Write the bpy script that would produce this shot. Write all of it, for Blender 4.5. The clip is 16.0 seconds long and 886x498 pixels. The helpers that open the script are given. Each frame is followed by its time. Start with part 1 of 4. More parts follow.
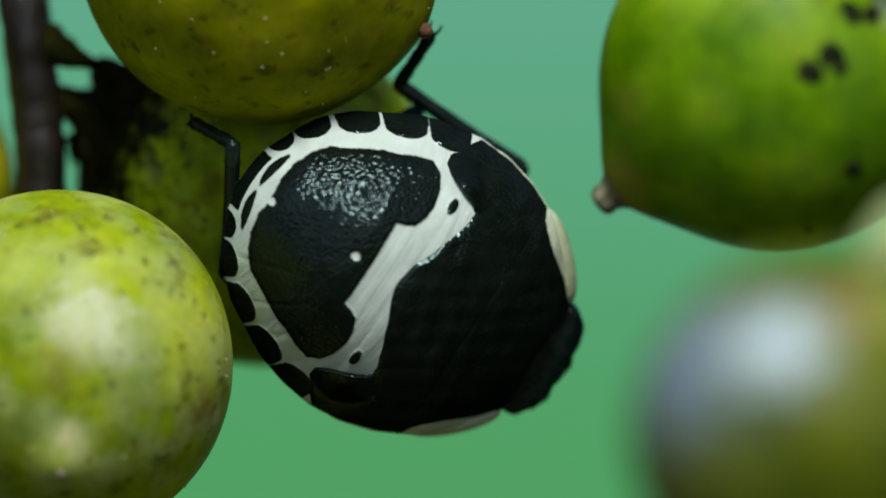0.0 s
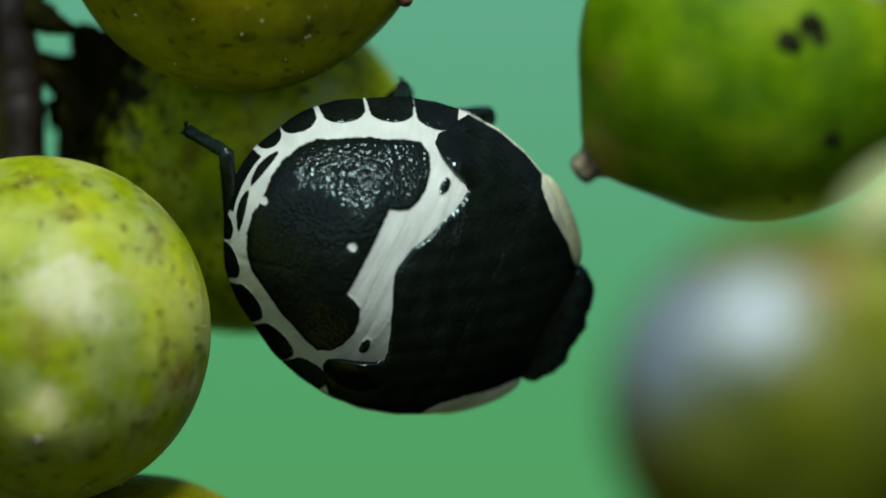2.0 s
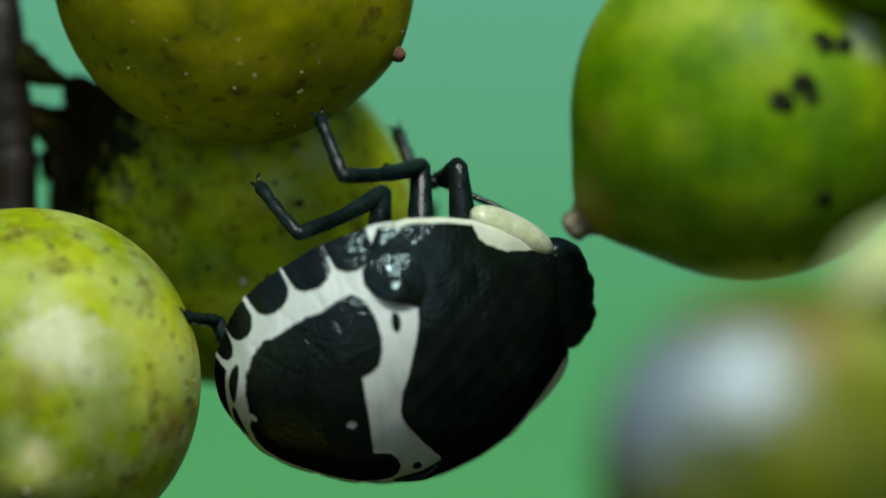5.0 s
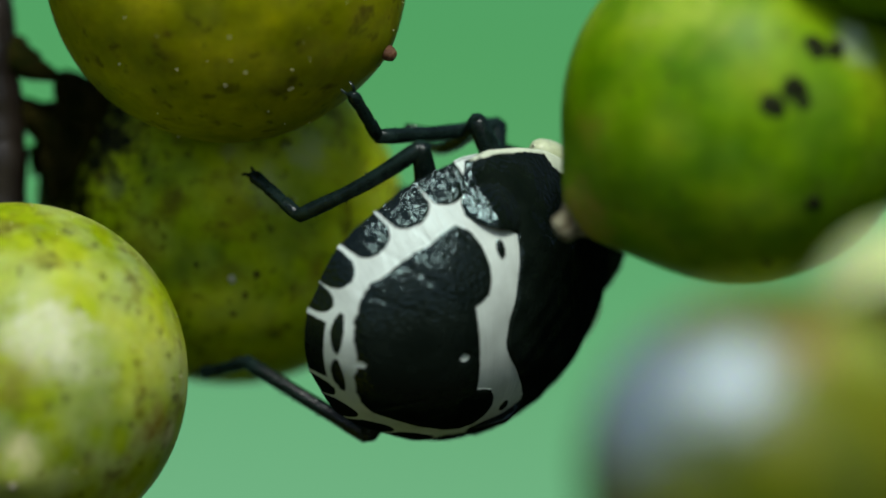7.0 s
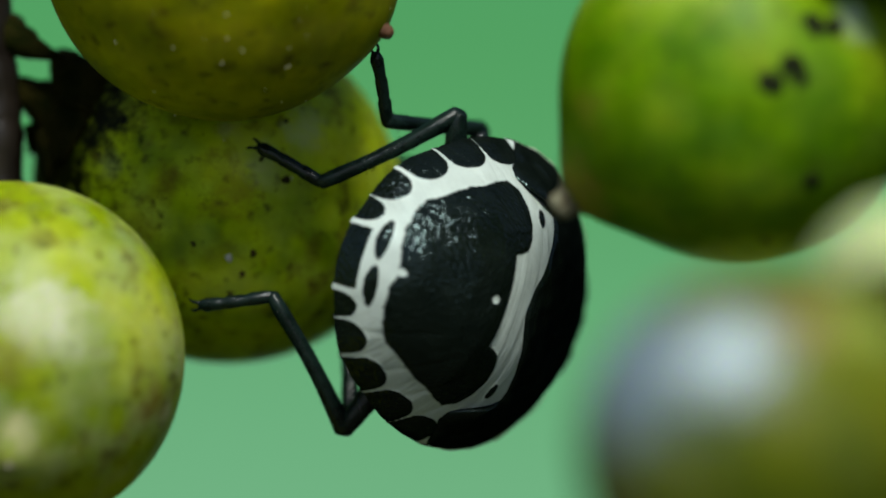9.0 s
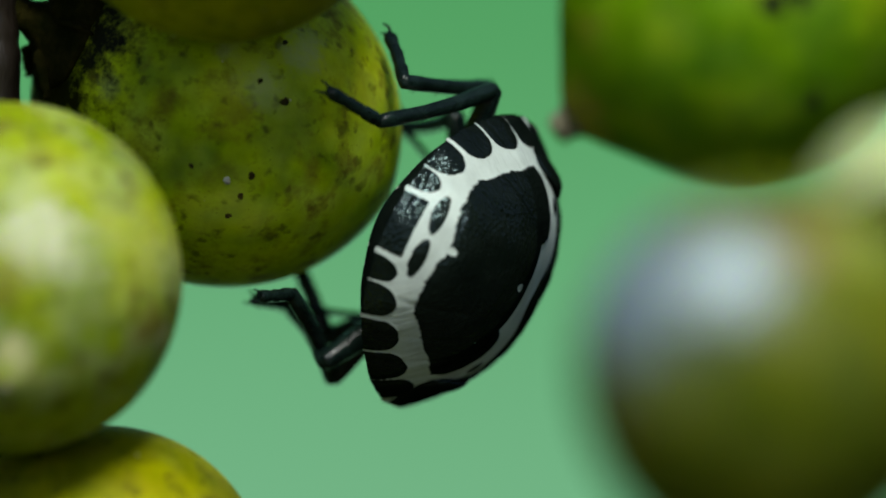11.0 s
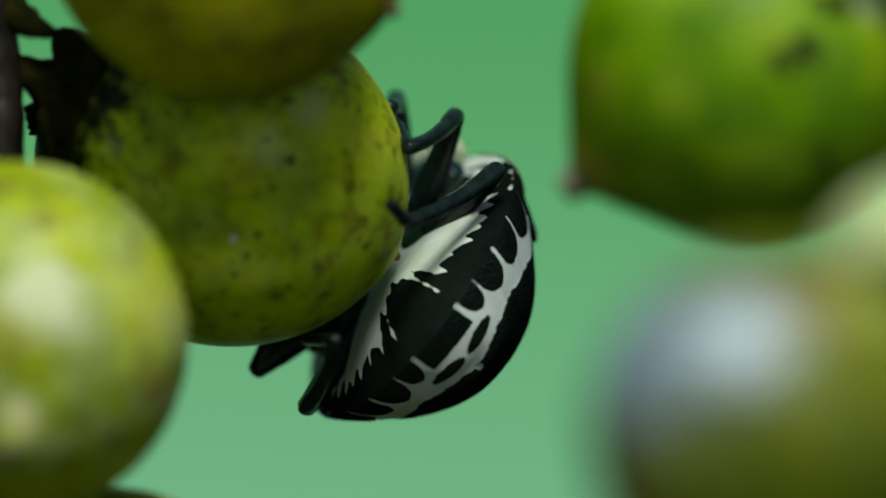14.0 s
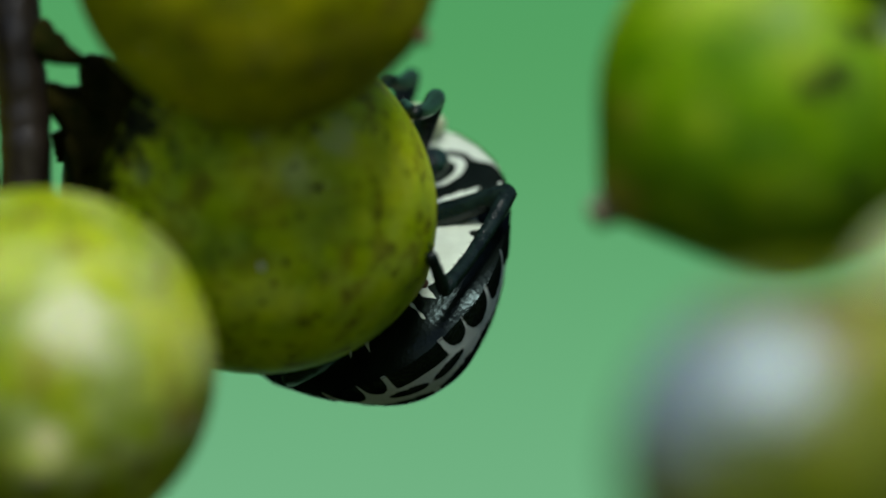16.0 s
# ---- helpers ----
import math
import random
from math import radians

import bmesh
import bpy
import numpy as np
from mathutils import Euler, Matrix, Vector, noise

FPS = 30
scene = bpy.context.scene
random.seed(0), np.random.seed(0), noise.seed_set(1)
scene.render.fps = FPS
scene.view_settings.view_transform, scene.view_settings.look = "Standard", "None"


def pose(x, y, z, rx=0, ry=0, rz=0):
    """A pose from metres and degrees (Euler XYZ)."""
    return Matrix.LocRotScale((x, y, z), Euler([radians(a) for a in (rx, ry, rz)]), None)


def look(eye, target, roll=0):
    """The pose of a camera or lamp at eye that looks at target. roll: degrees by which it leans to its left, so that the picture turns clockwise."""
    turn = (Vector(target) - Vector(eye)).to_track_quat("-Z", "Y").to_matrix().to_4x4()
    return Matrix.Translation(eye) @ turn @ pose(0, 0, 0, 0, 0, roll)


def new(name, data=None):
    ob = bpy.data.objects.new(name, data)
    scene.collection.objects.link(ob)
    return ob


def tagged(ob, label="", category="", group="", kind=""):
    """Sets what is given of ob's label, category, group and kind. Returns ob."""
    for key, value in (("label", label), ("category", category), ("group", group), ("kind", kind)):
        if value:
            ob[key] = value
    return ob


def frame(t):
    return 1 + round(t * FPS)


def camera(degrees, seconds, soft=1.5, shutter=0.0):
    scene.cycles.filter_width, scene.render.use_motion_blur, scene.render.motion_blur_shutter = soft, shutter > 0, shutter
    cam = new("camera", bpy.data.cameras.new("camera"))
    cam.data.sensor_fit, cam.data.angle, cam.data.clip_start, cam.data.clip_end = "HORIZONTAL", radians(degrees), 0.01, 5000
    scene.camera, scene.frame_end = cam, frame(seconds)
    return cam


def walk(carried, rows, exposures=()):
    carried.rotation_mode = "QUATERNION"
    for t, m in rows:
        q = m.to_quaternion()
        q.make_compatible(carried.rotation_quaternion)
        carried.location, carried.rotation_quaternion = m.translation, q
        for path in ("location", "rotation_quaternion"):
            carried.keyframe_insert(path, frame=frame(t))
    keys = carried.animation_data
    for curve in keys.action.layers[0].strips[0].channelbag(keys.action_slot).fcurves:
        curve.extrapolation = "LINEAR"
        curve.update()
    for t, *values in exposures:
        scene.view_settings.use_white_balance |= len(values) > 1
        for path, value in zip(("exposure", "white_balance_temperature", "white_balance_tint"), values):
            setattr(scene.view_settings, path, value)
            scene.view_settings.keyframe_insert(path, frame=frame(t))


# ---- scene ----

# ---------------------------------------------------------------- camera and walk
cam = camera(2.4952, 16.0, soft=1.8)
# a long macro lens: shallow focus on the plane that the insect keeps to
cam.data.dof.use_dof = True
cam.data.dof.focus_distance = 0.6005
cam.data.dof.aperture_fstop = 27.0


def seen_from(x, y, z, roll):
    """Camera pose: looks along +y from (x, y, z), given in millimetres."""
    eye = Vector((x, y, z)) * 0.001
    return look(eye, eye + Vector((0, 1, 0)), roll)


CAMERA_ROWS = [
    (0, 0.030, -600.00, 0.043, 0.00),
    (0.5, 0.167, -600.00, -0.292, 0.06),
    (1, 0.264, -600.00, -0.536, 0.13),
    (1.5, 0.464, -600.00, -0.725, 0.27),
    (2, 0.663, -600.00, -0.888, 0.36),
    (2.5, 0.868, -600.00, -0.916, 0.38),
    (3, 0.950, -600.00, -0.663, 0.48),
    (3.5, 0.965, -600.00, -0.216, 0.55),
    (4, 0.918, -600.00, 0.263, 0.65),
    (4.5, 0.876, -600.00, 0.759, 0.72),
    (7, 1.243, -599.70, 0.757, 1.56),
    (7.5, 1.248, -599.55, 0.523, 1.51),
    (8, 1.272, -599.40, 0.315, 1.51),
    (10.5, 1.406, -595.20, -1.115, 1.61),
    (11, 1.419, -594.60, -2.146, 1.69),
    (11.5, 1.434, -594.40, -2.157, 1.74),
    (12, 1.388, -594.30, -1.750, 1.64),
    (12.5, 1.354, -594.20, -1.325, 1.54),
    (13, 1.306, -594.00, -0.914, 1.57),
    (13.5, 1.253, -592.10, -0.615, 1.55),
    (14, 1.143, -589.90, -0.425, 1.55),
    (14.5, 1.092, -589.20, -0.274, 1.55),
    (15, 0.889, -589.30, -0.146, 1.55),
    (15.5, 0.676, -588.90, 0.033, 1.55),
    (16, 0.293, -588.60, 0.353, 1.55),
]
walk(cam, [(t, seen_from(x, y, z, roll)) for t, x, y, z, roll in CAMERA_ROWS])

# ---------------------------------------------------------------- light
world = bpy.data.worlds.new("overcast_sky")
scene.world = world
world.use_nodes = True
wn = world.node_tree
sky = wn.nodes.new("ShaderNodeTexSky")
sky.sky_type = "NISHITA"
sky.sun_disc = False
sky.sun_elevation = radians(48)
sky.sun_rotation = radians(175)
wn.links.new(sky.outputs[0], wn.nodes["Background"].inputs[0])
wn.nodes["Background"].inputs[1].default_value = 0.080

sun_data = bpy.data.lights.new("sun", "SUN")
sun_data.energy = 3.35
sun_data.angle = radians(17)
sun_data.color = (0.97, 1.0, 0.92)
sun = new("sun", sun_data)
sun.matrix_world = look((0.06, -0.66, 0.75), (0, 0, 0))
scene.view_settings.exposure = 0.0

MM = 0.001


# ---------------------------------------------------------------- materials
def material(name):
    m = bpy.data.materials.new(name)
    m.use_nodes = True
    n = m.node_tree.nodes
    return m, n, m.node_tree.links, n["Principled BSDF"]


def node(nodes, kind, **values):
    nd = nodes.new(kind)
    for k, v in values.items():
        nd.inputs[k.replace("_", " ")].default_value = v
    return nd


def coords(nodes, links, stretch=(1, 1, 1)):
    """Object coordinates in millimetres."""
    tc = nodes.new("ShaderNodeTexCoord")
    mp = nodes.new("ShaderNodeMapping")
    mp.inputs["Scale"].default_value = (1000 * stretch[0], 1000 * stretch[1], 1000 * stretch[2])
    links.new(tc.outputs["Object"], mp.inputs["Vector"])
    return mp.outputs[0]


def ramp(nodes, links, source, stops):
    r = nodes.new("ShaderNodeValToRGB")
    e = r.color_ramp.elements
    while len(e) < len(stops):
        e.new(0.5)
    for el, (p, c) in zip(e, stops):
        el.position = p
        el.color = (*c, 1)
    links.new(source, r.inputs[0])
    return r


def mix(nodes, links, factor, a, b):
    """Colour mix; factor and colours may be sockets or values."""
    m = nodes.new("ShaderNodeMix")
    m.data_type = "RGBA"
    for sock, v in ((m.inputs[0], factor), (m.inputs[6], a), (m.inputs[7], b)):
        if isinstance(v, (int, float)):
            sock.default_value = v
        elif isinstance(v, tuple):
            sock.default_value = (*v, 1)
        else:
            links.new(v, sock)
    return m.outputs[2]


def noise_tex(nodes, links, vec, scale, detail=3.0, rough=0.55):
    t = node(nodes, "ShaderNodeTexNoise", Scale=scale, Detail=detail, Roughness=rough)
    links.new(vec, t.inputs["Vector"])
    return t.outputs[0]


def bump(nodes, links, height, strength, distance, base=None):
    b = node(nodes, "ShaderNodeBump", Strength=strength, Distance=distance)
    links.new(height, b.inputs["Height"])
    if base is not None:
        links.new(base, b.inputs["Normal"])
    return b.outputs[0]


def soft_gloss(n, l, p, gloss, far=0.60, least=0.02):
    """The waxy film scatters away the mirror gloss towards grazing angles."""
    lw = n.new("ShaderNodeLayerWeight")
    gl = n.new("ShaderNodeMapRange")
    gl.interpolation_type = "SMOOTHSTEP"
    gl.inputs[1].default_value = 0.15
    gl.inputs[2].default_value = far
    gl.inputs[3].default_value = gloss
    gl.inputs[4].default_value = least
    l.new(lw.outputs["Facing"], gl.inputs[0])
    l.new(gl.outputs[0], p.inputs["Specular IOR Level"])


def fruit_skin(name, dark, mid, light, spots, bloom, patches=(), stain=0.1, gloss=0.10):
    """Green fruit skin: broad mottling, pale bloom, dark specks and scabs, fine pores."""
    m, n, l, p = material(name)
    v = coords(n, l)
    broad = noise_tex(n, l, v, 0.34, 3.0)
    col = ramp(n, l, broad, [(0.30, dark), (0.5, mid), (0.72, light)]).outputs[0]
    fine = noise_tex(n, l, v, 1.6, 5.0, 0.65)
    mott = ramp(n, l, fine, [(0.34, (0.78, 0.76, 0.60)), (0.66, (1.10, 1.10, 1.05))]).outputs[0]
    mul = n.new("ShaderNodeMix")
    mul.data_type, mul.blend_type = "RGBA", "MULTIPLY"
    mul.inputs[0].default_value = 0.8
    l.new(col, mul.inputs[6])
    l.new(mott, mul.inputs[7])
    col = mul.outputs[2]
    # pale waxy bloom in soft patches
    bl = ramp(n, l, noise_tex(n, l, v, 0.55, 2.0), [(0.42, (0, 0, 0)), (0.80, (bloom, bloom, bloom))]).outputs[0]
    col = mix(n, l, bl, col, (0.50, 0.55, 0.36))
    # brown freckles and scabs
    vor = node(n, "ShaderNodeTexVoronoi", Scale=1.5, Randomness=1.0)
    warp = n.new("ShaderNodeVectorMath")
    warp.operation = "ADD"
    nz = node(n, "ShaderNodeTexNoise", Scale=2.2, Detail=3.0)
    l.new(v, nz.inputs["Vector"])
    l.new(v, warp.inputs[0])
    l.new(nz.outputs["Color"], warp.inputs[1])
    l.new(warp.outputs[0], vor.inputs["Vector"])
    size = noise_tex(n, l, v, 0.9, 2.0)
    lt = n.new("ShaderNodeMath")
    lt.operation = "SUBTRACT"
    l.new(size, lt.inputs[0])
    l.new(vor.outputs["Distance"], lt.inputs[1])
    sp = ramp(n, l, lt.outputs[0], [(0.30 - 0.14 * spots, (0, 0, 0)), (0.56 - 0.14 * spots, (0.65, 0.65, 0.65))]).outputs[0]
    col = mix(n, l, sp, col, (0.035, 0.028, 0.008))
    small = node(n, "ShaderNodeTexVoronoi", Scale=5.5, Randomness=1.0)
    l.new(v, small.inputs["Vector"])
    pin = ramp(n, l, small.outputs["Distance"], [(0.06, (0.65, 0.65, 0.65)), (0.16, (0, 0, 0))]).outputs[0]
    some = ramp(n, l, noise_tex(n, l, v, 0.8, 2.0), [(0.5, (0, 0, 0)), (0.6, (1, 1, 1))]).outputs[0]
    both = n.new("ShaderNodeMath")
    both.operation = "MULTIPLY"
    l.new(pin, both.inputs[0])
    l.new(some, both.inputs[1])
    col = mix(n, l, both.outputs[0], col, (0.05, 0.035, 0.01))
    st = ramp(n, l, noise_tex(n, l, v, 0.95, 5.0, 0.6), [(0.53, (0, 0, 0)), (0.68, (stain, stain, stain))]).outputs[0]
    col = mix(n, l, st, col, (0.13, 0.095, 0.010))
    # stains, tinted tips, painted highlights and shade; borders soft, uneven, broken by skin grain
    broken = ramp(n, l, noise_tex(n, l, v, 2.6, 4.0, 0.6), [(0.30, (0.62, 0.62, 0.62)), (0.60, (1.2, 1.2, 1.2))]).outputs[0]
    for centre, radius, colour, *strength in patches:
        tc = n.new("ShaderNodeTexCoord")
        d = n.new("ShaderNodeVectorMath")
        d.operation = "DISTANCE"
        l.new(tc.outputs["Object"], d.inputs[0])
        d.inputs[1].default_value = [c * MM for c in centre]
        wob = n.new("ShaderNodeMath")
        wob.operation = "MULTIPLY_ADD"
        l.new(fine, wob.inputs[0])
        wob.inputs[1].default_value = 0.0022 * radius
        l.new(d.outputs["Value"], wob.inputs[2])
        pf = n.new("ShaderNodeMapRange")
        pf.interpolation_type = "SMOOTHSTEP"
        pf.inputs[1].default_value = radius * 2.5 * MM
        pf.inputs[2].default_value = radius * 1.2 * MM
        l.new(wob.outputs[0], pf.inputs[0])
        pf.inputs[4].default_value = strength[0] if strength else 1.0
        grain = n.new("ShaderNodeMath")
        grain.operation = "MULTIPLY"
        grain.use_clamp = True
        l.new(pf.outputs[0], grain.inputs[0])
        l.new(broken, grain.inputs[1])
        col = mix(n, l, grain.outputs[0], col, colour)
    l.new(col, p.inputs["Base Color"])
    p.inputs["Roughness"].default_value = 0.42
    soft_gloss(n, l, p, gloss)
    p.inputs["IOR"].default_value = 1.4
    p.inputs["Subsurface Weight"].default_value = 0.28
    p.inputs["Subsurface Radius"].default_value = (0.0016, 0.0024, 0.0005)
    p.inputs["Subsurface Scale"].default_value = 1.0
    nrm = bump(n, l, noise_tex(n, l, v, 9.0, 4.0), 0.25, 0.00004)
    nrm = bump(n, l, small.outputs["Distance"], 0.2, 0.00003, nrm)
    l.new(nrm, p.inputs["Normal"])
    return m


def rough_stuff(name, a, b, scale, rough=0.6, height=0.0001, strength=0.6, stretch=(1, 1, 1), gloss=0.3, waxy=False):
    """Two-tone rough matter, its grain size given per millimetre."""
    m, n, l, p = material(name)
    v = coords(n, l, stretch)
    big = noise_tex(n, l, v, scale, 4.0, 0.6)
    small = noise_tex(n, l, v, scale * 6, 4.0, 0.6)
    col = mix(n, l, ramp(n, l, big, [(0.36, (0, 0, 0)), (0.64, (1, 1, 1))]).outputs[0], a, b)
    col = mix(n, l, ramp(n, l, small, [(0.3, (0.4, 0.4, 0.4)), (0.6, (0, 0, 0))]).outputs[0], col, tuple(c * 0.4 for c in a))
    l.new(col, p.inputs["Base Color"])
    p.inputs["Roughness"].default_value = rough
    p.inputs["Specular IOR Level"].default_value = gloss
    if waxy:
        soft_gloss(n, l, p, gloss)
    l.new(bump(n, l, small, strength, height, bump(n, l, big, strength, height * 2)), p.inputs["Normal"])
    return m


def cuticle(name, white, gloss=0.30, rough=0.19, relief=0.5):
    """Insect cuticle: pigment field 'mark' parts black (positive) from pale (negative)."""
    m, n, l, p = material(name)
    v = coords(n, l)
    at = n.new("ShaderNodeAttribute")
    at.attribute_name = "mark"
    fray = noise_tex(n, l, v, 7.0, 3.0)
    add = n.new("ShaderNodeMath")
    add.operation = "MULTIPLY_ADD"
    l.new(fray, add.inputs[0])
    add.inputs[1].default_value = 0.08
    l.new(at.outputs["Fac"], add.inputs[2])
    f = n.new("ShaderNodeMapRange")
    f.inputs[1].default_value = 0.025
    f.inputs[2].default_value = 0.055
    l.new(add.outputs[0], f.inputs[0])
    fac = f.outputs[0]
    tone = noise_tex(n, l, v, 0.9, 4.0)
    pale = ramp(n, l, tone, [(0.3, tuple(c * 0.80 for c in white)), (0.65, white)]).outputs[0]
    dark = ramp(n, l, noise_tex(n, l, v, 1.3, 4.0), [(0.35, (0.0040, 0.0066, 0.0052)), (0.7, (0.0075, 0.0115, 0.0090))]).outputs[0]
    l.new(mix(n, l, fac, pale, dark), p.inputs["Base Color"])
    rg = n.new("ShaderNodeMapRange")
    rg.inputs[3].default_value = 0.42
    rg.inputs[4].default_value = rough
    l.new(fac, rg.inputs[0])
    l.new(rg.outputs[0], p.inputs["Roughness"])
    soft_gloss(n, l, p, gloss, 0.54, 0.0)
    p.inputs["Specular Tint"].default_value = (0.66, 0.95, 0.98, 1.0)
    p.inputs["IOR"].default_value = 1.38
    # wrinkled, pitted black plates; the pale skin is finely ridged
    wr = node(n, "ShaderNodeTexNoise", Scale=2.6, Detail=4.0, Roughness=0.6, Distortion=0.9)
    l.new(v, wr.inputs["Vector"])
    pit = node(n, "ShaderNodeTexVoronoi", Scale=7.5, Randomness=1.0)
    l.new(v, pit.inputs["Vector"])
    amp = n.new("ShaderNodeMapRange")
    amp.inputs[3].default_value = 0.12
    amp.inputs[4].default_value = relief
    l.new(fac, amp.inputs[0])
    b1 = node(n, "ShaderNodeBump", Distance=0.00004)
    l.new(wr.outputs[0], b1.inputs["Height"])
    l.new(amp.outputs[0], b1.inputs["Strength"])
    b2 = node(n, "ShaderNodeBump", Distance=0.00005)
    l.new(pit.outputs["Distance"], b2.inputs["Height"])
    l.new(amp.outputs[0], b2.inputs["Strength"])
    l.new(b1.outputs[0], b2.inputs["Normal"])
    # fine parallel ridges of the pale skin
    rv = coords(n, l, (3.2, 0.30, 0.4))
    rid = noise_tex(n, l, rv, 1.0, 2.0)
    inv = n.new("ShaderNodeMapRange")
    inv.inputs[3].default_value = 0.42
    inv.inputs[4].default_value = 0.0
    l.new(fac, inv.inputs[0])
    b3 = node(n, "ShaderNodeBump", Distance=0.00016)
    l.new(rid, b3.inputs["Height"])
    l.new(inv.outputs[0], b3.inputs["Strength"])
    l.new(b2.outputs[0], b3.inputs["Normal"])
    l.new(b3.outputs[0], p.inputs["Normal"])
    return m


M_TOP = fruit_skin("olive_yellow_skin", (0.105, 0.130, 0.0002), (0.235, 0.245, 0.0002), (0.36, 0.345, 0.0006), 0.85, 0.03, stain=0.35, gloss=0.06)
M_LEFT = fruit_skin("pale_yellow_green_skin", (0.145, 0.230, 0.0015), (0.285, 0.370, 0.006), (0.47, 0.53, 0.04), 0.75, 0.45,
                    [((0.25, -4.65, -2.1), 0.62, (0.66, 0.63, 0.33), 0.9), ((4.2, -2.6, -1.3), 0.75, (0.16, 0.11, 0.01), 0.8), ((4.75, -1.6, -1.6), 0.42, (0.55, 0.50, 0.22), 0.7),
                     # the pale pair is waxy bloom with soft sky sheen painted in
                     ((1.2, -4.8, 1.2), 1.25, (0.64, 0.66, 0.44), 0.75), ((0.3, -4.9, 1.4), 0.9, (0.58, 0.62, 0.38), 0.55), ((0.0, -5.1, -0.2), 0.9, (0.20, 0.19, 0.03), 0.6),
                     # first a highlight painted at upper left; the last is darker at lower left
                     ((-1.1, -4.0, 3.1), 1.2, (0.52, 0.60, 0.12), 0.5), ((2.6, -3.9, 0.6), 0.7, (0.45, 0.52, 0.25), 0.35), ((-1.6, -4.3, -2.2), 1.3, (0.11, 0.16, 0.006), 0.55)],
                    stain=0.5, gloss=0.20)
M_MID = fruit_skin("freckled_olive_shaded_skin", (0.175, 0.280, 0.0004), (0.415, 0.545, 0.0010), (0.60, 0.68, 0.006), 0.95, 0.13,
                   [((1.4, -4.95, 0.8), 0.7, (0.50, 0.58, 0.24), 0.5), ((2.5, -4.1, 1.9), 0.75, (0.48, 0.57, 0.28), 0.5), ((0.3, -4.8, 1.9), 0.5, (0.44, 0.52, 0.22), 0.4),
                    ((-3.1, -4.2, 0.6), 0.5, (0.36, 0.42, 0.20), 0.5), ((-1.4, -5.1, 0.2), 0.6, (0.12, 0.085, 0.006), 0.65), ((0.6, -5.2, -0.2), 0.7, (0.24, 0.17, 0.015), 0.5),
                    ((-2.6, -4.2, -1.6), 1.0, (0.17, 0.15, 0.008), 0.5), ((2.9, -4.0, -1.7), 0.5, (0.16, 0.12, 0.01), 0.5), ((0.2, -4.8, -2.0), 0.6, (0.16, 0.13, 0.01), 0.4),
                    # dark stain by the calyx, with the top fruit's shadow painted in
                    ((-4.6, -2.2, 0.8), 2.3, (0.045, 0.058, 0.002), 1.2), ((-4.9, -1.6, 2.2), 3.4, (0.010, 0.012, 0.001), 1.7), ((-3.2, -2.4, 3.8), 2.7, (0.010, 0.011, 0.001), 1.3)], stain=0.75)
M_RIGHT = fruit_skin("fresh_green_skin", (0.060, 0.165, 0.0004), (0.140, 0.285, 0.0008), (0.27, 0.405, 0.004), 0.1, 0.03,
                     # the second patch paints the sunlit upper left lighter
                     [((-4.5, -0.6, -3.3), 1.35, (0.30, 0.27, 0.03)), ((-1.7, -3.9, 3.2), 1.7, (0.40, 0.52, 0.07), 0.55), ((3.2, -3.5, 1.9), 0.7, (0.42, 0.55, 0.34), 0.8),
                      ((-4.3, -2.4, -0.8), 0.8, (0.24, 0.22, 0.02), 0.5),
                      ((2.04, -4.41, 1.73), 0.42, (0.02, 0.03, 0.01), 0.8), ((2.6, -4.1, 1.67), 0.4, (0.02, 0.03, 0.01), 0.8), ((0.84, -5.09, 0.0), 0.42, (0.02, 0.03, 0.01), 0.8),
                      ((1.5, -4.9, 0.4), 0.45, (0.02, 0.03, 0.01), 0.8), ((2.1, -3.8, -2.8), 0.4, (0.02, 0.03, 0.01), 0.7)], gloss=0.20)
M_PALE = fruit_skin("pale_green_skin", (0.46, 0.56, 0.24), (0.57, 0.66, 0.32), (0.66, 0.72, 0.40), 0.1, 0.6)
# grey bloom patch first; the bright core after it is a painted highlight
M_GREY = fruit_skin("olive_skin_with_grey_bloom_and_highlight", (0.035, 0.060, 0.0003), (0.100, 0.128, 0.0005), (0.17, 0.185, 0.002), 0.2, 0.05,
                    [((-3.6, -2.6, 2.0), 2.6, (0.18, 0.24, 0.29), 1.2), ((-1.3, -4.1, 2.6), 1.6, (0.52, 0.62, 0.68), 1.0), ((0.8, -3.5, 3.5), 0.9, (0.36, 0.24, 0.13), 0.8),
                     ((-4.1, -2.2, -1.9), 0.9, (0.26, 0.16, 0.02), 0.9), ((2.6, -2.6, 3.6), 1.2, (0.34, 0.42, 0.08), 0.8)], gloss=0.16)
M_BARK = rough_stuff("dark_brown_bark", (0.006, 0.0042, 0.0032), (0.024, 0.018, 0.0135), 0.9, 0.32, 0.00008, 0.6, (1, 1, 0.25), gloss=0.4)
M_CALYX = rough_stuff("black_brown_calyx", (0.007, 0.010, 0.0010), (0.026, 0.022, 0.004), 1.1, 0.85, gloss=0.03)
M_NUB = rough_stuff("brown_withered_style", (0.10, 0.04, 0.02), (0.22, 0.11, 0.05), 2.5, 0.6)
M_NUB_GREY = rough_stuff("grey_brown_withered_style", (0.11, 0.09, 0.05), (0.34, 0.33, 0.22), 2.6, 0.8, gloss=0.1)
M_SPECK = rough_stuff("pale_scurf", (0.52, 0.50, 0.24), (0.75, 0.73, 0.45), 8.0, 0.5)
M_GRIT = rough_stuff("white_grit", (0.62, 0.60, 0.52), (0.8, 0.78, 0.7), 8.0, 0.6)
M_SHELL = cuticle("black_and_white_cuticle", (0.62, 0.70, 0.65), 0.52, 0.06, 0.62)
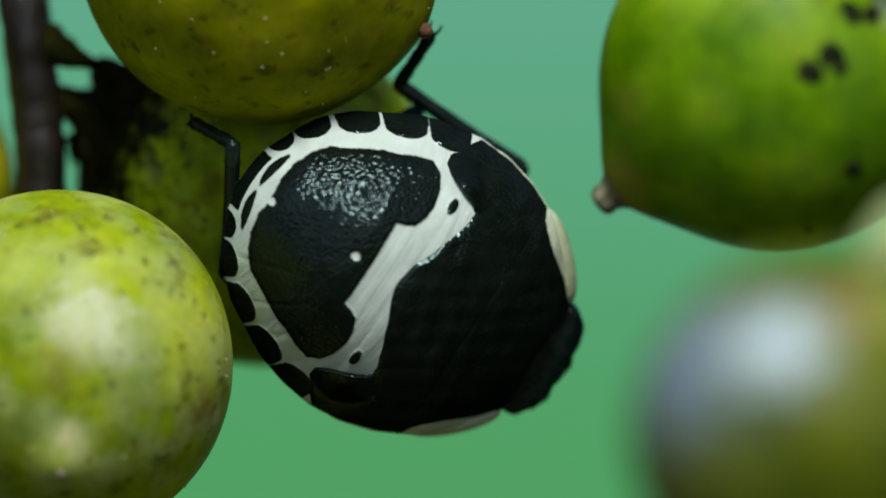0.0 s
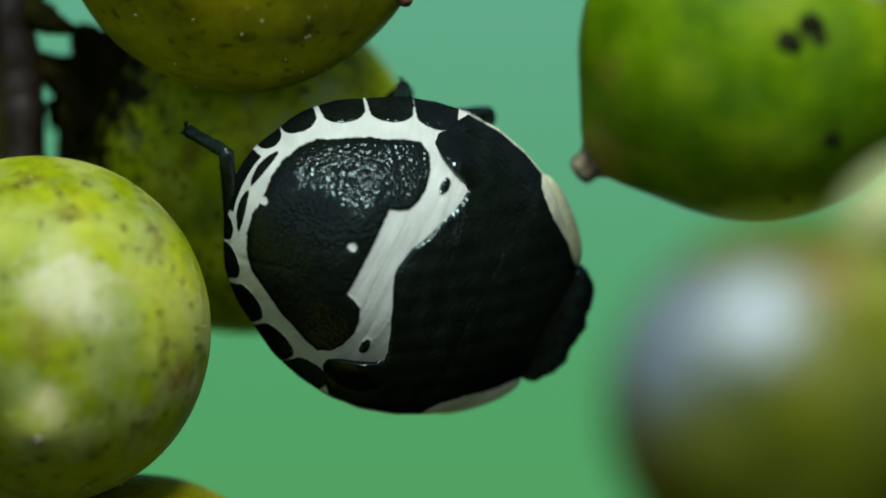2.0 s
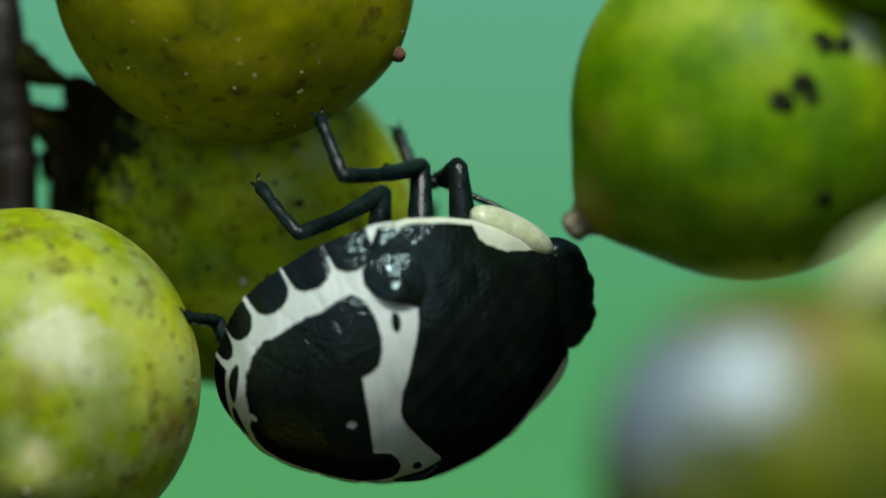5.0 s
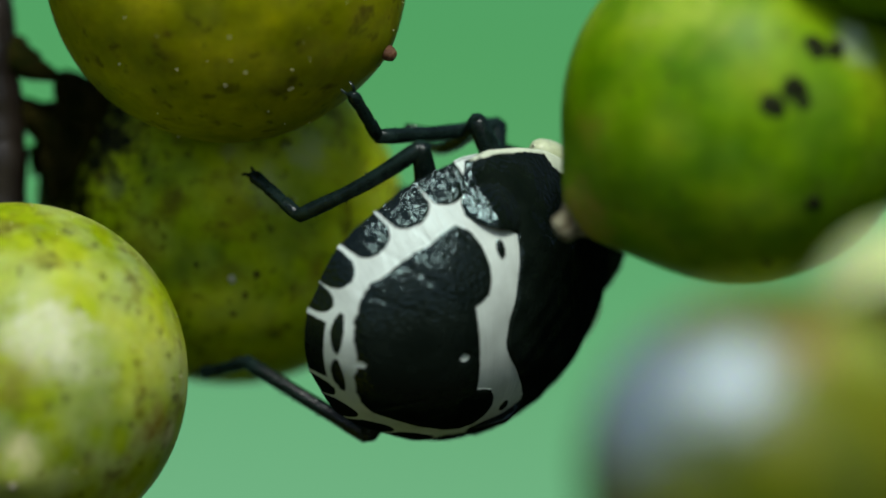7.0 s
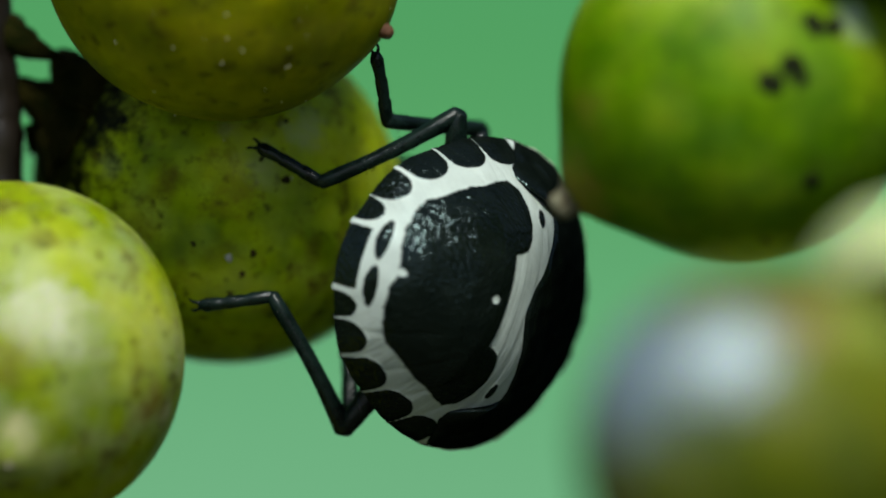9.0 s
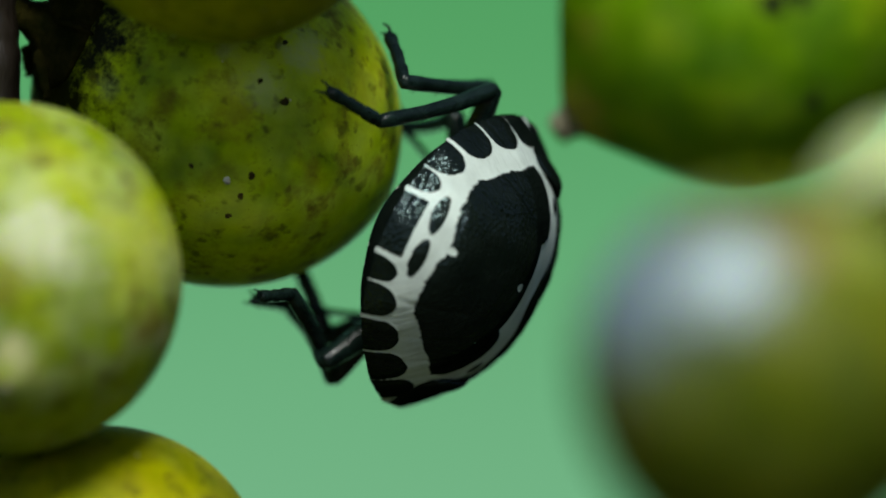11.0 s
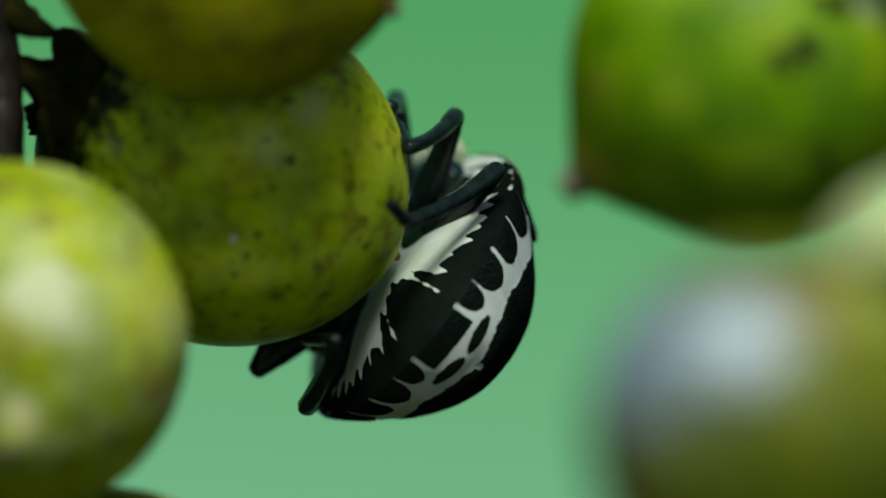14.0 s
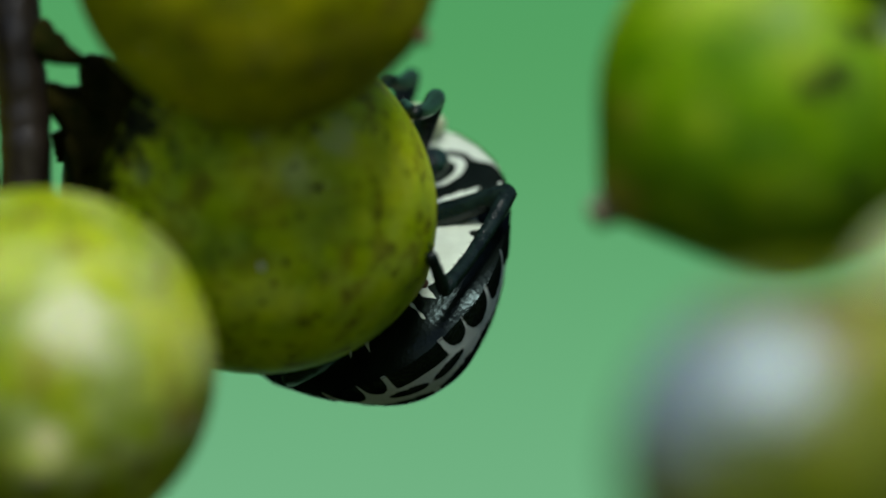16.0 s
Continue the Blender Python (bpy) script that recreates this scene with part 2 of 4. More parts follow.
M_THORAX = cuticle("black_and_cream_cuticle", (0.64, 0.71, 0.54), 0.60, 0.07, 0.40)
M_BELLY = cuticle("black_and_ivory_belly", (0.66, 0.75, 0.64), 0.30, 0.24, 0.16)
M_COLLAR = rough_stuff("cream_collar_skin", (0.52, 0.58, 0.35), (0.65, 0.71, 0.50), 0.8, 0.28, 0.00001, 0.3)
M_LEG = rough_stuff("black_green_leg_cuticle", (0.004, 0.009, 0.0075), (0.010, 0.022, 0.018), 2.0, 0.18, 0.00003, 0.6, gloss=0.34, waxy=True)
M_CHEST = rough_stuff("green_black_chest_cuticle", (0.003, 0.016, 0.009), (0.010, 0.042, 0.024), 1.6, 0.12, 0.00003, 0.5, gloss=0.7)
M_SCAB = rough_stuff("black_scab", (0.03, 0.024, 0.006), (0.09, 0.065, 0.016), 3.0, 0.7, gloss=0.1)
M_SCAB_DARK = rough_stuff("dark_green_black_scab", (0.008, 0.012, 0.004), (0.03, 0.035, 0.015), 3.0, 0.8, gloss=0.05)
M_SOIL = rough_stuff("leafy_soil", (0.025, 0.028, 0.010), (0.055, 0.062, 0.025), 0.01, 0.9, 0.004)


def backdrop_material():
    """Distant foliage, far out of focus: emission replaces its sunlight, in soft greens."""
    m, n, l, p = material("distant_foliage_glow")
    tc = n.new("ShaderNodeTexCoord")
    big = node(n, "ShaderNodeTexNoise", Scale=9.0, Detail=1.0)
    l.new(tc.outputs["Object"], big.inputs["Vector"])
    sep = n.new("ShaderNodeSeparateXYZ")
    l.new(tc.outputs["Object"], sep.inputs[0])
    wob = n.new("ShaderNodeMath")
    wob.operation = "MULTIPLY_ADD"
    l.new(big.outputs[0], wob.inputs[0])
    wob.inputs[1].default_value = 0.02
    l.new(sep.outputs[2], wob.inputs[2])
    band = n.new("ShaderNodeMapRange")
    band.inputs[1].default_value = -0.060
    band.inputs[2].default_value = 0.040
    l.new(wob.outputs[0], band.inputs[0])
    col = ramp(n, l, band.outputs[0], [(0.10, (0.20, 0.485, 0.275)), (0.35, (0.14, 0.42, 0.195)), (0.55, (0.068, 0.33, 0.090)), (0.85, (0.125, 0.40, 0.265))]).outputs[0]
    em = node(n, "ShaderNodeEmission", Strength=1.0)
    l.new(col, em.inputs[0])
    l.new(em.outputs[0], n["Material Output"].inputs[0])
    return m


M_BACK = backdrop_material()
# for the added, unseen shrubbery that holds back side light
M_SHADE_HEDGE = rough_stuff("light_blocking_shrubbery", (0.03, 0.07, 0.012), (0.06, 0.13, 0.03), 0.02, 0.9, 0.01, gloss=0.1)


# ---------------------------------------------------------------- mesh helpers
def mesh_object(name, verts, faces, mat, smooth=True):
    me = bpy.data.meshes.new(name)
    me.from_pydata([tuple(v) for v in verts], [], faces)
    me.materials.append(mat)
    if smooth:
        me.polygons.foreach_set("use_smooth", [True] * len(me.polygons))
    me.update()
    return new(name, me)


def under(ob, parent, label=""):
    ob.parent = parent
    return tagged(ob, label=label)


def lathe(profile, segments=48, wobble=0.0, seed=0):
    """Surface of revolution about +z from (radius, height) pairs in mm; ends may be on the axis."""
    verts, faces = [], []
    rng = random.Random(seed)
    ph = [rng.uniform(0, 6.28) for _ in range(4)]
    for r, h in profile:
        for k in range(segments):
            a = 2 * math.pi * k / segments
            q = 1 + wobble * (0.6 * math.sin(2 * a + ph[0] + h * 0.3) + 0.4 * math.sin(3 * a + ph[1] - h * 0.4) + 0.2 * math.sin(7 * a + ph[2] + h))
            verts.append((r * q * math.cos(a) * MM, r * q * math.sin(a) * MM, h * MM))
    rows = len(profile)
    for i in range(rows - 1):
        for k in range(segments):
            k2 = (k + 1) % segments
            faces.append((i * segments + k, i * segments + k2, (i + 1) * segments + k2, (i + 1) * segments + k))
    faces.append(tuple(range(segments))[::-1])
    faces.append(tuple((rows - 1) * segments + k for k in range(segments)))
    return verts, faces


def tube(points, radii, segments=12, bumpy=0.0, seed=0, oval=1.0):
    """Rounded tube through points (mm), one radius each, with closed domed ends."""
    pts = [Vector(p) for p in points]
    rng = random.Random(seed)
    verts, faces = [], []
    prev = None
    ring_count = 0
    first = (pts[1] - pts[0]).normalized()
    last = (pts[-1] - pts[-2]).normalized()
    line = [(pts[0] - first * radii[0] * 0.6, radii[0] * 0.35), (pts[0] - first * radii[0] * 0.3, radii[0] * 0.8)]
    line += list(zip(pts, radii))
    line += [(pts[-1] + last * radii[-1] * 0.3, radii[-1] * 0.8), (pts[-1] + last * radii[-1] * 0.6, radii[-1] * 0.35)]
    for i, (p, r) in enumerate(line):
        a = line[max(i - 1, 0)][0]
        b = line[min(i + 1, len(line) - 1)][0]
        d = (b - a).normalized()
        side = prev if prev is not None else (Vector((0, 0, 1)) if abs(d.z) < 0.9 else Vector((1, 0, 0)))
        side = (side - d * side.dot(d)).normalized()
        prev = side
        other = d.cross(side)
        for k in range(segments):
            an = 2 * math.pi * k / segments
            q = r * (1 + bumpy * rng.uniform(-1, 1))
            verts.append((p + side * (math.cos(an) * q) + other * (math.sin(an) * q * oval)) * MM)
        ring_count += 1
    for i in range(ring_count - 1):
        for k in range(segments):
            k2 = (k + 1) % segments
            faces.append((i * segments + k, i * segments + k2, (i + 1) * segments + k2, (i + 1) * segments + k))
    faces.append(tuple(range(segments))[::-1])
    faces.append(tuple((ring_count - 1) * segments + k for k in range(segments)))
    return verts, faces


def spline(points, steps=6):
    """Catmull-Rom through points."""
    p = [Vector(q) for q in points]
    p = [p[0] * 2 - p[1]] + p + [p[-1] * 2 - p[-2]]
    out = []
    for i in range(1, len(p) - 2):
        for s in range(steps):
            u = s / steps
            a, b, c, d = p[i - 1], p[i], p[i + 1], p[i + 2]
            out.append(0.5 * (2 * b + (c - a) * u + (2 * a - 5 * b + 4 * c - d) * u * u + (3 * b - a - 3 * c + d) * u ** 3))
    out.append(p[-2])
    return out


def towards(direction):
    return Vector(direction).normalized().to_track_quat("Z", "Y").to_matrix().to_4x4()


# ---------------------------------------------------------------- setting
ground = mesh_object("ground", [(-400, -400, -0.9), (400, -400, -0.9), (400, 400, -0.9), (-400, 400, -0.9)], [(0, 1, 2, 3)], M_SOIL)
tagged(ground, "mossy soil with fallen leaves under the shrub", "ground", kind="structure")


def curved_wall(name, mat, first, last, low, high, radius, n=24):
    verts, faces = [], []
    for i in range(n + 1):
        a = radians(first + (last - first) * i / n)
        for z in (low, high):
            verts.append((radius * math.sin(a), radius * math.cos(a) - 0.2, z))
    for i in range(n):
        faces.append((2 * i, 2 * i + 1, 2 * i + 3, 2 * i + 2))
    return mesh_object(name, verts, faces, mat)


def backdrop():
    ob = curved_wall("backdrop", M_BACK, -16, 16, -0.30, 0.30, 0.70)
    return tagged(ob, "glowing backdrop for the blurred green foliage far behind the fruit", "foliage", kind="structure")


def hedge(first, last, low, high, seed):
    """Added, unseen shrubbery with thickness: an uneven body and a skin of single leaves."""
    rng = random.Random(seed)
    n = max(8, int((last - first) / 2.5))
    profile = [(0.77, low), (0.76, low * 0.6 + high * 0.4), (0.76, low * 0.25 + high * 0.75), (0.78, high - 0.03), (0.84, high), (0.92, high - 0.02), (0.95, low * 0.3 + high * 0.7), (0.95, low)]
    verts, faces = [], []
    m = len(profile)
    for i in range(n + 1):
        a = radians(first + (last - first) * i / n)
        for r, z in profile:
            q = r + rng.uniform(-0.012, 0.012)
            verts.append((q * math.sin(a), q * math.cos(a) - 0.2, z + rng.uniform(-0.012, 0.012)))
    for i in range(n):
        for k in range(m):
            k2 = (k + 1) % m
            faces.append((i * m + k, i * m + k2, (i + 1) * m + k2, (i + 1) * m + k))
    faces.append(tuple(range(m)))
    faces.append(tuple(n * m + k for k in range(m))[::-1])
    ob = mesh_object("wall_shade_hedge", verts, faces, M_SHADE_HEDGE)
    tagged(ob, "unseen dark green shrubbery added to dim side light and reflections", "hedge", kind="structure")
    verts, faces = [], []
    for _ in range(int(26 * (last - first) * (high - low))):
        a = radians(rng.uniform(first, last))
        r, out = rng.choice(((0.765, -1), (0.955, 1), (0.86, 0)))
        z = high if out == 0 else rng.uniform(low, high)
        r += rng.uniform(-0.01, 0.02) if out else rng.uniform(-0.08, 0.08)
        p = Vector((r * math.sin(a), r * math.cos(a) - 0.2, z))
        d = Vector((out * math.sin(a) + rng.gauss(0, 0.5), out * math.cos(a) + rng.gauss(0, 0.5), rng.uniform(-0.6, 0.9))).normalized()
        side = d.orthogonal().normalized()
        size = rng.uniform(0.018, 0.034)
        fold = d.cross(side) * size * 0.18
        b = len(verts)
        verts += [p, p + d * size * 0.8 + side * size * 0.42 + fold, p + d * size * 1.9, p + d * size * 0.8 - side * size * 0.42 + fold]
        faces += [(b, b + 1, b + 2), (b, b + 2, b + 3)]
    leaves = under(mesh_object("leaves", verts, faces, M_SHADE_HEDGE, False), ob)
    tagged(leaves, "small dark green leaves dressing the added shrubbery", kind="stuff")


def shade_hedges():
    """Unseen shrubbery added to close both sides and darken side light and reflections."""
    hedge(14.5, 118, -0.90, 0.18, 1)
    hedge(-118, -14.5, -0.90, 0.18, 2)
    hedge(-14, 14, -0.90, -0.27, 3)


shade_hedges()
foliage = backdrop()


# ---------------------------------------------------------------- fruit
def fruit(centre, radius, tip_dir, skin, nub, label, stem_to=None, beak=0.12, beak_width=0.30, nub_size=0.22, seed=1, scurf=0,
          squash=1.0, stalk=0.6, neck=False):
    """One fruit: skin with a beaked tip, a withered style, a calyx cup, and its stalk to stem_to (mm)."""
    root = new("fruit")
    root.matrix_world = Matrix.Translation(Vector(centre) * MM)
    tagged(root, label, "fruit", group="fruit of the cluster")
    turn = towards(tip_dir)
    prof = []
    n = 72
    for i in range(n + 1):
        th = math.pi * i / n
        s = radius * (1 + beak * math.exp(-((th / beak_width) ** 2)) + 0.35 * beak * math.exp(-((th / (2.2 * beak_width)) ** 2)))
        s *= 1 - 0.03 * math.exp(-(((math.pi - th) / 0.35) ** 2))
        prof.append((max(s * math.sin(th), 0.01), s * math.cos(th) * squash))
    verts, faces = lathe(prof[::-1], 96, 0.012, seed)
    body = mesh_object("skin", [turn @ Vector(v) for v in verts], faces, skin)
    under(body, root)
    root["skin"] = body.name
    top = prof[0][1]
    r = nub_size
    nprof = [(r * 0.9, top - 0.10), (r * 1.08, top + 0.05), (r * 0.95, top + r * 0.8), (r * 0.62, top + r * 1.35), (r * 0.2, top + r * 1.5)]
    if beak > 0.1:
        nprof = [(0.72, top - 0.30), (0.60, top - 0.12), (0.48, top + 0.02), (0.42, top + 0.16), (0.44, top + 0.34), (0.38, top + 0.48), (0.22, top + 0.57), (0.08, top + 0.59)]
    verts, faces = lathe(nprof, 20, 0.10, seed + 3)
    under(mesh_object("style", [turn @ Vector(v) for v in verts], faces, nub), root, "withered brown style stub")
    low = prof[-1][1]
    cprof = [(0.5, low - 1.1), (0.75, low - 0.75), (1.05, low - 0.2), (1.25, low + 0.25), (1.1, low + 0.45)]
    if neck:
        cprof = [(stalk, low - 1.4), (stalk * 1.1, low - 1.0), (stalk * 1.5, low - 0.65), (0.98, low - 0.34), (1.30, low - 0.10), (1.62, low + 0.08), (1.92, low + 0.24), (1.86, low + 0.36)]
    verts, faces = lathe(cprof, 40, 0.10, seed + 5)
    calyx = under(mesh_object("calyx", [turn @ Vector(v) for v in verts], faces, M_CALYX), root, "black-brown calyx")
    for k in range(5 if neck else 0):
        a = 2 * math.pi * (k + 0.3) / 5
        line = [(rr * math.cos(a + 0.1 * rr), rr * math.sin(a + 0.1 * rr), low + h) for rr, h in ((1.0, -0.24), (1.4, 0.0), (1.75, 0.16), (2.0, 0.26), (2.22, 0.34 - 0.04 * k))]
        pts = spline(line, 4)
        verts, faces = tube(pts, [0.34 * (1 - (i / (len(pts) - 1)) ** 1.6) + 0.04 for i in range(len(pts))], 10, 0.12, seed + k, oval=0.45)
        under(mesh_object("sepal", [turn @ Vector(v) for v in verts], faces, M_CALYX), calyx, "withered pointed sepal")
    if stem_to is not None:
        a = turn @ Vector((0, 0, low - (1.2 if neck else 0.7)))
        b = Vector(stem_to) - Vector(centre)
        mid = (a + b) * 0.5 + (turn @ Vector((0, 0, -1))) * 0.8
        pts = spline([a, mid, b], 6)
        verts, faces = tube(pts, [stalk - 0.015 * i for i in range(len(pts))], 12, 0.06, seed)
        under(mesh_object("stalk", verts, faces, M_CALYX), root, "thin dark brown stalk")
    if scurf:
        rng = random.Random(seed + 11)
        verts, faces = [], []
        for _ in range(scurf):
            while True:
                d = Vector((rng.gauss(0, 1), rng.gauss(0, 1) - 0.6, rng.gauss(0, 1)))
                if d.length > 0.2:
                    break
            d.normalize()
            cth = max(-1, min(1, (turn.inverted() @ d).z))
            th = math.acos(cth)
            s = radius * (1 + beak * math.exp(-((th / beak_width) ** 2)) + 0.35 * beak * math.exp(-((th / (2.2 * beak_width)) ** 2)))
            size = rng.uniform(0.014, 0.046)
            q = d.to_track_quat("Z", "Y").to_matrix()
            base = len(verts)
            for h, w in ((-0.5, 1.0), (0.5, 0.9), (1.1, 0.35)):
                for k in range(6):
                    an = k * math.pi / 3
                    verts.append((d * s + q @ Vector((math.cos(an) * w * size, math.sin(an) * w * size, h * size))) * MM)
            for i in range(2):
                for k in range(6):
                    k2 = (k + 1) % 6
                    faces.append((base + 6 * i + k, base + 6 * i + k2, base + 6 * i + 6 + k2, base + 6 * i + 6 + k))
            faces.append(tuple(base + 12 + k for k in range(6)))
        sc = under(mesh_object("scurf", verts, faces, M_SPECK), body, "tiny pale raised scurf dots")
        tagged(sc, kind="stuff")
    return root


def scabs(root, radius, places, seed, name="scab", mat=None, height=0.12):
    """Small crusts on a fruit, each a thin uneven cap at a direction from its centre."""
    for i, (d, size) in enumerate(places):
        size *= 0.8
        prof = [(size * 1.15, -0.06), (size, height * size * 0.6), (size * 0.6, height * size), (size * 0.1, height * size * 1.1)]
        verts, faces = lathe(prof, 18, 0.22, seed + i)
        m = towards(d)
        shift = Vector(d).normalized() * radius * MM
        under(mesh_object(name, [m @ Vector(v) + shift for v in verts], faces, mat or M_SCAB), bpy.data.objects[root["skin"]])


def at_t0(px, py, y):
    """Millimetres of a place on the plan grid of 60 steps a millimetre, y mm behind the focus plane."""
    k = (600 + y) / 600 / 60
    return ((px - 784) * k, y, (441 - py) * k)


STEM = [at_t0(50, -2600, 9), at_t0(20, -900, 8.5), at_t0(33, -150, 7.5), at_t0(51, 60, 7), at_t0(67, 200, 7), at_t0(74, 330, 7), at_t0(66, 760, 8), at_t0(120, 2400, 12), (-4, 40, -300), (-20, 80, -905)]
stem = new("shrub_stem")
tagged(stem, "dark brown woody twig carrying the fruit", "twig")
pts = spline(STEM, 14)
rad = [0.76 + 0.02 * math.sin(i * 0.9) + max(0, i - 70) * 0.06 for i in range(len(pts))]
verts, faces = tube(pts, rad, 24, 0.02, 3)
under(mesh_object("bark", verts, faces, M_BARK), stem)
# the side shoot and bud scar
pts = spline([at_t0(84, 74, 7), at_t0(132, 98, 6.4), at_t0(184, 114, 6.2)], 5)
verts, faces = tube(pts, [0.62 * (1 - i / (len(pts) - 1)) ** 0.9 + 0.04 for i in range(len(pts))], 12, 0.12, 5)
under(mesh_object("bud", verts, faces, M_CALYX), stem, "dry pointed bud on the twig")
pts = spline([at_t0(50, -800, 8.5), at_t0(500, -1150, 2), at_t0(1100, -1000, -6), at_t0(1700, -600, -10), at_t0(2050, -100, -14), at_t0(2150, 600, -20)], 8)
verts, faces = tube(pts, [0.75 - 0.006 * i for i in range(len(pts))], 14, 0.05, 8)
under(mesh_object("side_branch", verts, faces, M_BARK), stem)

SCABS_GREEN = [((0.162, -0.954, 0.252), 0.16), ((0.395, -0.855, 0.336), 0.34), ((0.507, -0.799, 0.324), 0.28), ((0.162, -0.987, -0.001), 0.34),
               ((0.282, -0.954, 0.104), 0.34), ((0.34, -0.94, 0.019), 0.2), ((0.413, -0.731, -0.543), 0.24), ((0.165, -0.455, -0.875), 0.18)]
SCABS_OLIVE = [((0.405, -0.913, 0.06), 0.16), ((-0.319, -0.946, 0.065), 0.15), ((-0.254, -0.967, 0.004), 0.17), ((-0.447, -0.886, 0.125), 0.14),
               ((-0.18, -0.872, -0.456), 0.2), ((0.227, -0.901, -0.369), 0.14), ((0.167, -0.857, -0.487), 0.13), ((0.1, -0.794, -0.599), 0.13),
               ((0.543, -0.702, -0.461), 0.13), ((0.549, -0.833, -0.068), 0.1), ((0.26, -0.949, 0.175), 0.1), ((0.395, -0.827, 0.4), 0.1),
               ((0.781, -0.621, 0.065), 0.12), ((0.788, -0.506, 0.35), 0.13), ((-0.12, -0.939, -0.322), 0.1), ((-0.263, -0.928, -0.263), 0.1)]

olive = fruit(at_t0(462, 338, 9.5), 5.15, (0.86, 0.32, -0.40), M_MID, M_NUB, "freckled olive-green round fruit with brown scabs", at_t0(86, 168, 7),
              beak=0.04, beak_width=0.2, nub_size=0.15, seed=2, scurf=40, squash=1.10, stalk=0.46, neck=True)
# the uppermost sepal, bent back against the twig
pts = [Vector(q) - Vector(at_t0(462, 338, 9.5)) for q in spline([at_t0(245, 205, 6.7), at_t0(205, 152, 6.9), at_t0(180, 118, 7.4), at_t0(166, 104, 7.9)], 5)]
verts, faces = tube(pts, [0.95 * (1 - (i / (len(pts) - 1)) ** 1.3) + 0.05 for i in range(len(pts))], 14, 0.06, 9, oval=0.6)
under(mesh_object("sepal", verts, faces, M_CALYX), olive, "dark sepal bent back")
scabs(olive, 5.16, SCABS_OLIVE, 21)
scabs(olive, 5.17, [((0.087, -0.913, -0.398), 0.13)], 5, "grit", M_GRIT, 0.6)
fruit(at_t0(461, -103, 2.2), 5.38, (0.86, -0.25, -0.46), M_TOP, M_NUB, "olive-yellow round fruit with brown nub and dark freckles", at_t0(40, -260, 7.5),
      beak=0.035, beak_width=0.22, nub_size=0.22, seed=4, scurf=120)
fruit(at_t0(108, 643, 0), 5.16, (0.02, -0.80, -0.56), M_LEFT, M_NUB_GREY, "pale yellow-green fruit with whitish bloom", at_t0(60, 900, 8),
      beak=0.05, beak_width=0.16, nub_size=0.13, seed=6, scurf=90)
green = fruit(at_t0(1379, 128, -3.5), 5.20, (-0.81, 0.05, -0.585), M_RIGHT, M_NUB_GREY, "fresh green fruit with a beaked tip and black scabs",
              at_t0(1800, -520, -10), beak=0.115, beak_width=0.25, nub_size=0.30, seed=8)
scabs(green, 5.21, [(d, size * 1.25) for d, size in SCABS_GREEN], 41, mat=M_SCAB_DARK)
fruit(at_t0(1455, 775, -36), 5.25, (-0.55, -0.2, -0.8), M_GREY, M_NUB, "olive-yellow fruit with a large grey-lavender bloom and painted highlight", at_t0(2150, 600, -20),
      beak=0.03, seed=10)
fruit(at_t0(1686, 500, -30.2), 2.8, (0.5, -0.3, 0.4), M_PALE, M_NUB, "small pale green fruit beside the grey-bloomed one", at_t0(2150, 600, -20), beak=0.03, seed=18)
fruit(at_t0(288, 1192, 3.5), 5.0, (0.3, -0.4, -0.8), M_TOP, M_NUB, "olive-yellow fruit hanging below the cluster", at_t0(70, 1400, 9),
      beak=0.03, seed=12, scurf=30)
fruit(at_t0(-258, 345, 9), 4.9, (-0.3, -0.5, -0.6), M_TOP, M_NUB, "yellow fruit half hidden behind the twig", at_t0(50, -200, 8), beak=0.03, seed=14)
fruit(at_t0(1640, -330, -6), 4.9, (0.2, -0.4, -0.9), M_RIGHT, M_NUB, "dark green fruit above the beaked one", at_t0(1780, -550, -10), beak=0.03, seed=16)

# ---------------------------------------------------------------- the insect, in its own space: x ahead, y to its left, z up (mm)
BODY_X = np.array([-3.35, -3.23, -2.9, -2.42, -1.61, -0.81, 0, 1, 2, 3, 4, 5, 6, 7, 7.6, 8.1])
BODY_W = np.array([0, 0.92, 1.66, 2.60, 3.37, 3.82, 4.28, 4.58, 4.72, 4.65, 4.39, 3.94, 3.08, 1.98, 1.38, 0])
RIDGE_X = np.array([-3.35, -3.07, -2.58, -2.28, -1.61, -0.81, 0, 1, 2, 3, 4, 5, 6, 6.8, 7.5, 8.1])
RIDGE_Z = np.array([0.65, 1.94, 2.71, 2.97, 3.35, 3.83, 4.09, 4.07, 4.03, 3.78, 3.41, 2.93, 2.24, 1.55, 0.84, 0])
FINE_X = np.linspace(-3.35, 8.1, 600)


def smooth_table(x, v, power, width):
    raw = np.interp(FINE_X, x, v ** power)
    pad = np.pad(raw, width, mode="reflect", reflect_type="odd")
    kernel = np.hanning(2 * width + 1)
    return np.clip(np.convolve(pad, kernel / kernel.sum(), "valid"), 0, None) ** (1 / power)


WIDTH = smooth_table(BODY_X, BODY_W, 2, 8)
RIDGE = np.convolve(np.pad(np.interp(FINE_X, RIDGE_X, RIDGE_Z), 8, mode="reflect", reflect_type="odd"), np.hanning(17) / np.hanning(17).sum(), "valid")


def rim_height(x):
    return 1.251 + 0.0529 * (x - 2) - 0.0208 * (x - 2) ** 2 - 0.0018 * (x - 2) ** 3


def half_width(x):
    return np.interp(x, FINE_X, WIDTH, left=0, right=0)


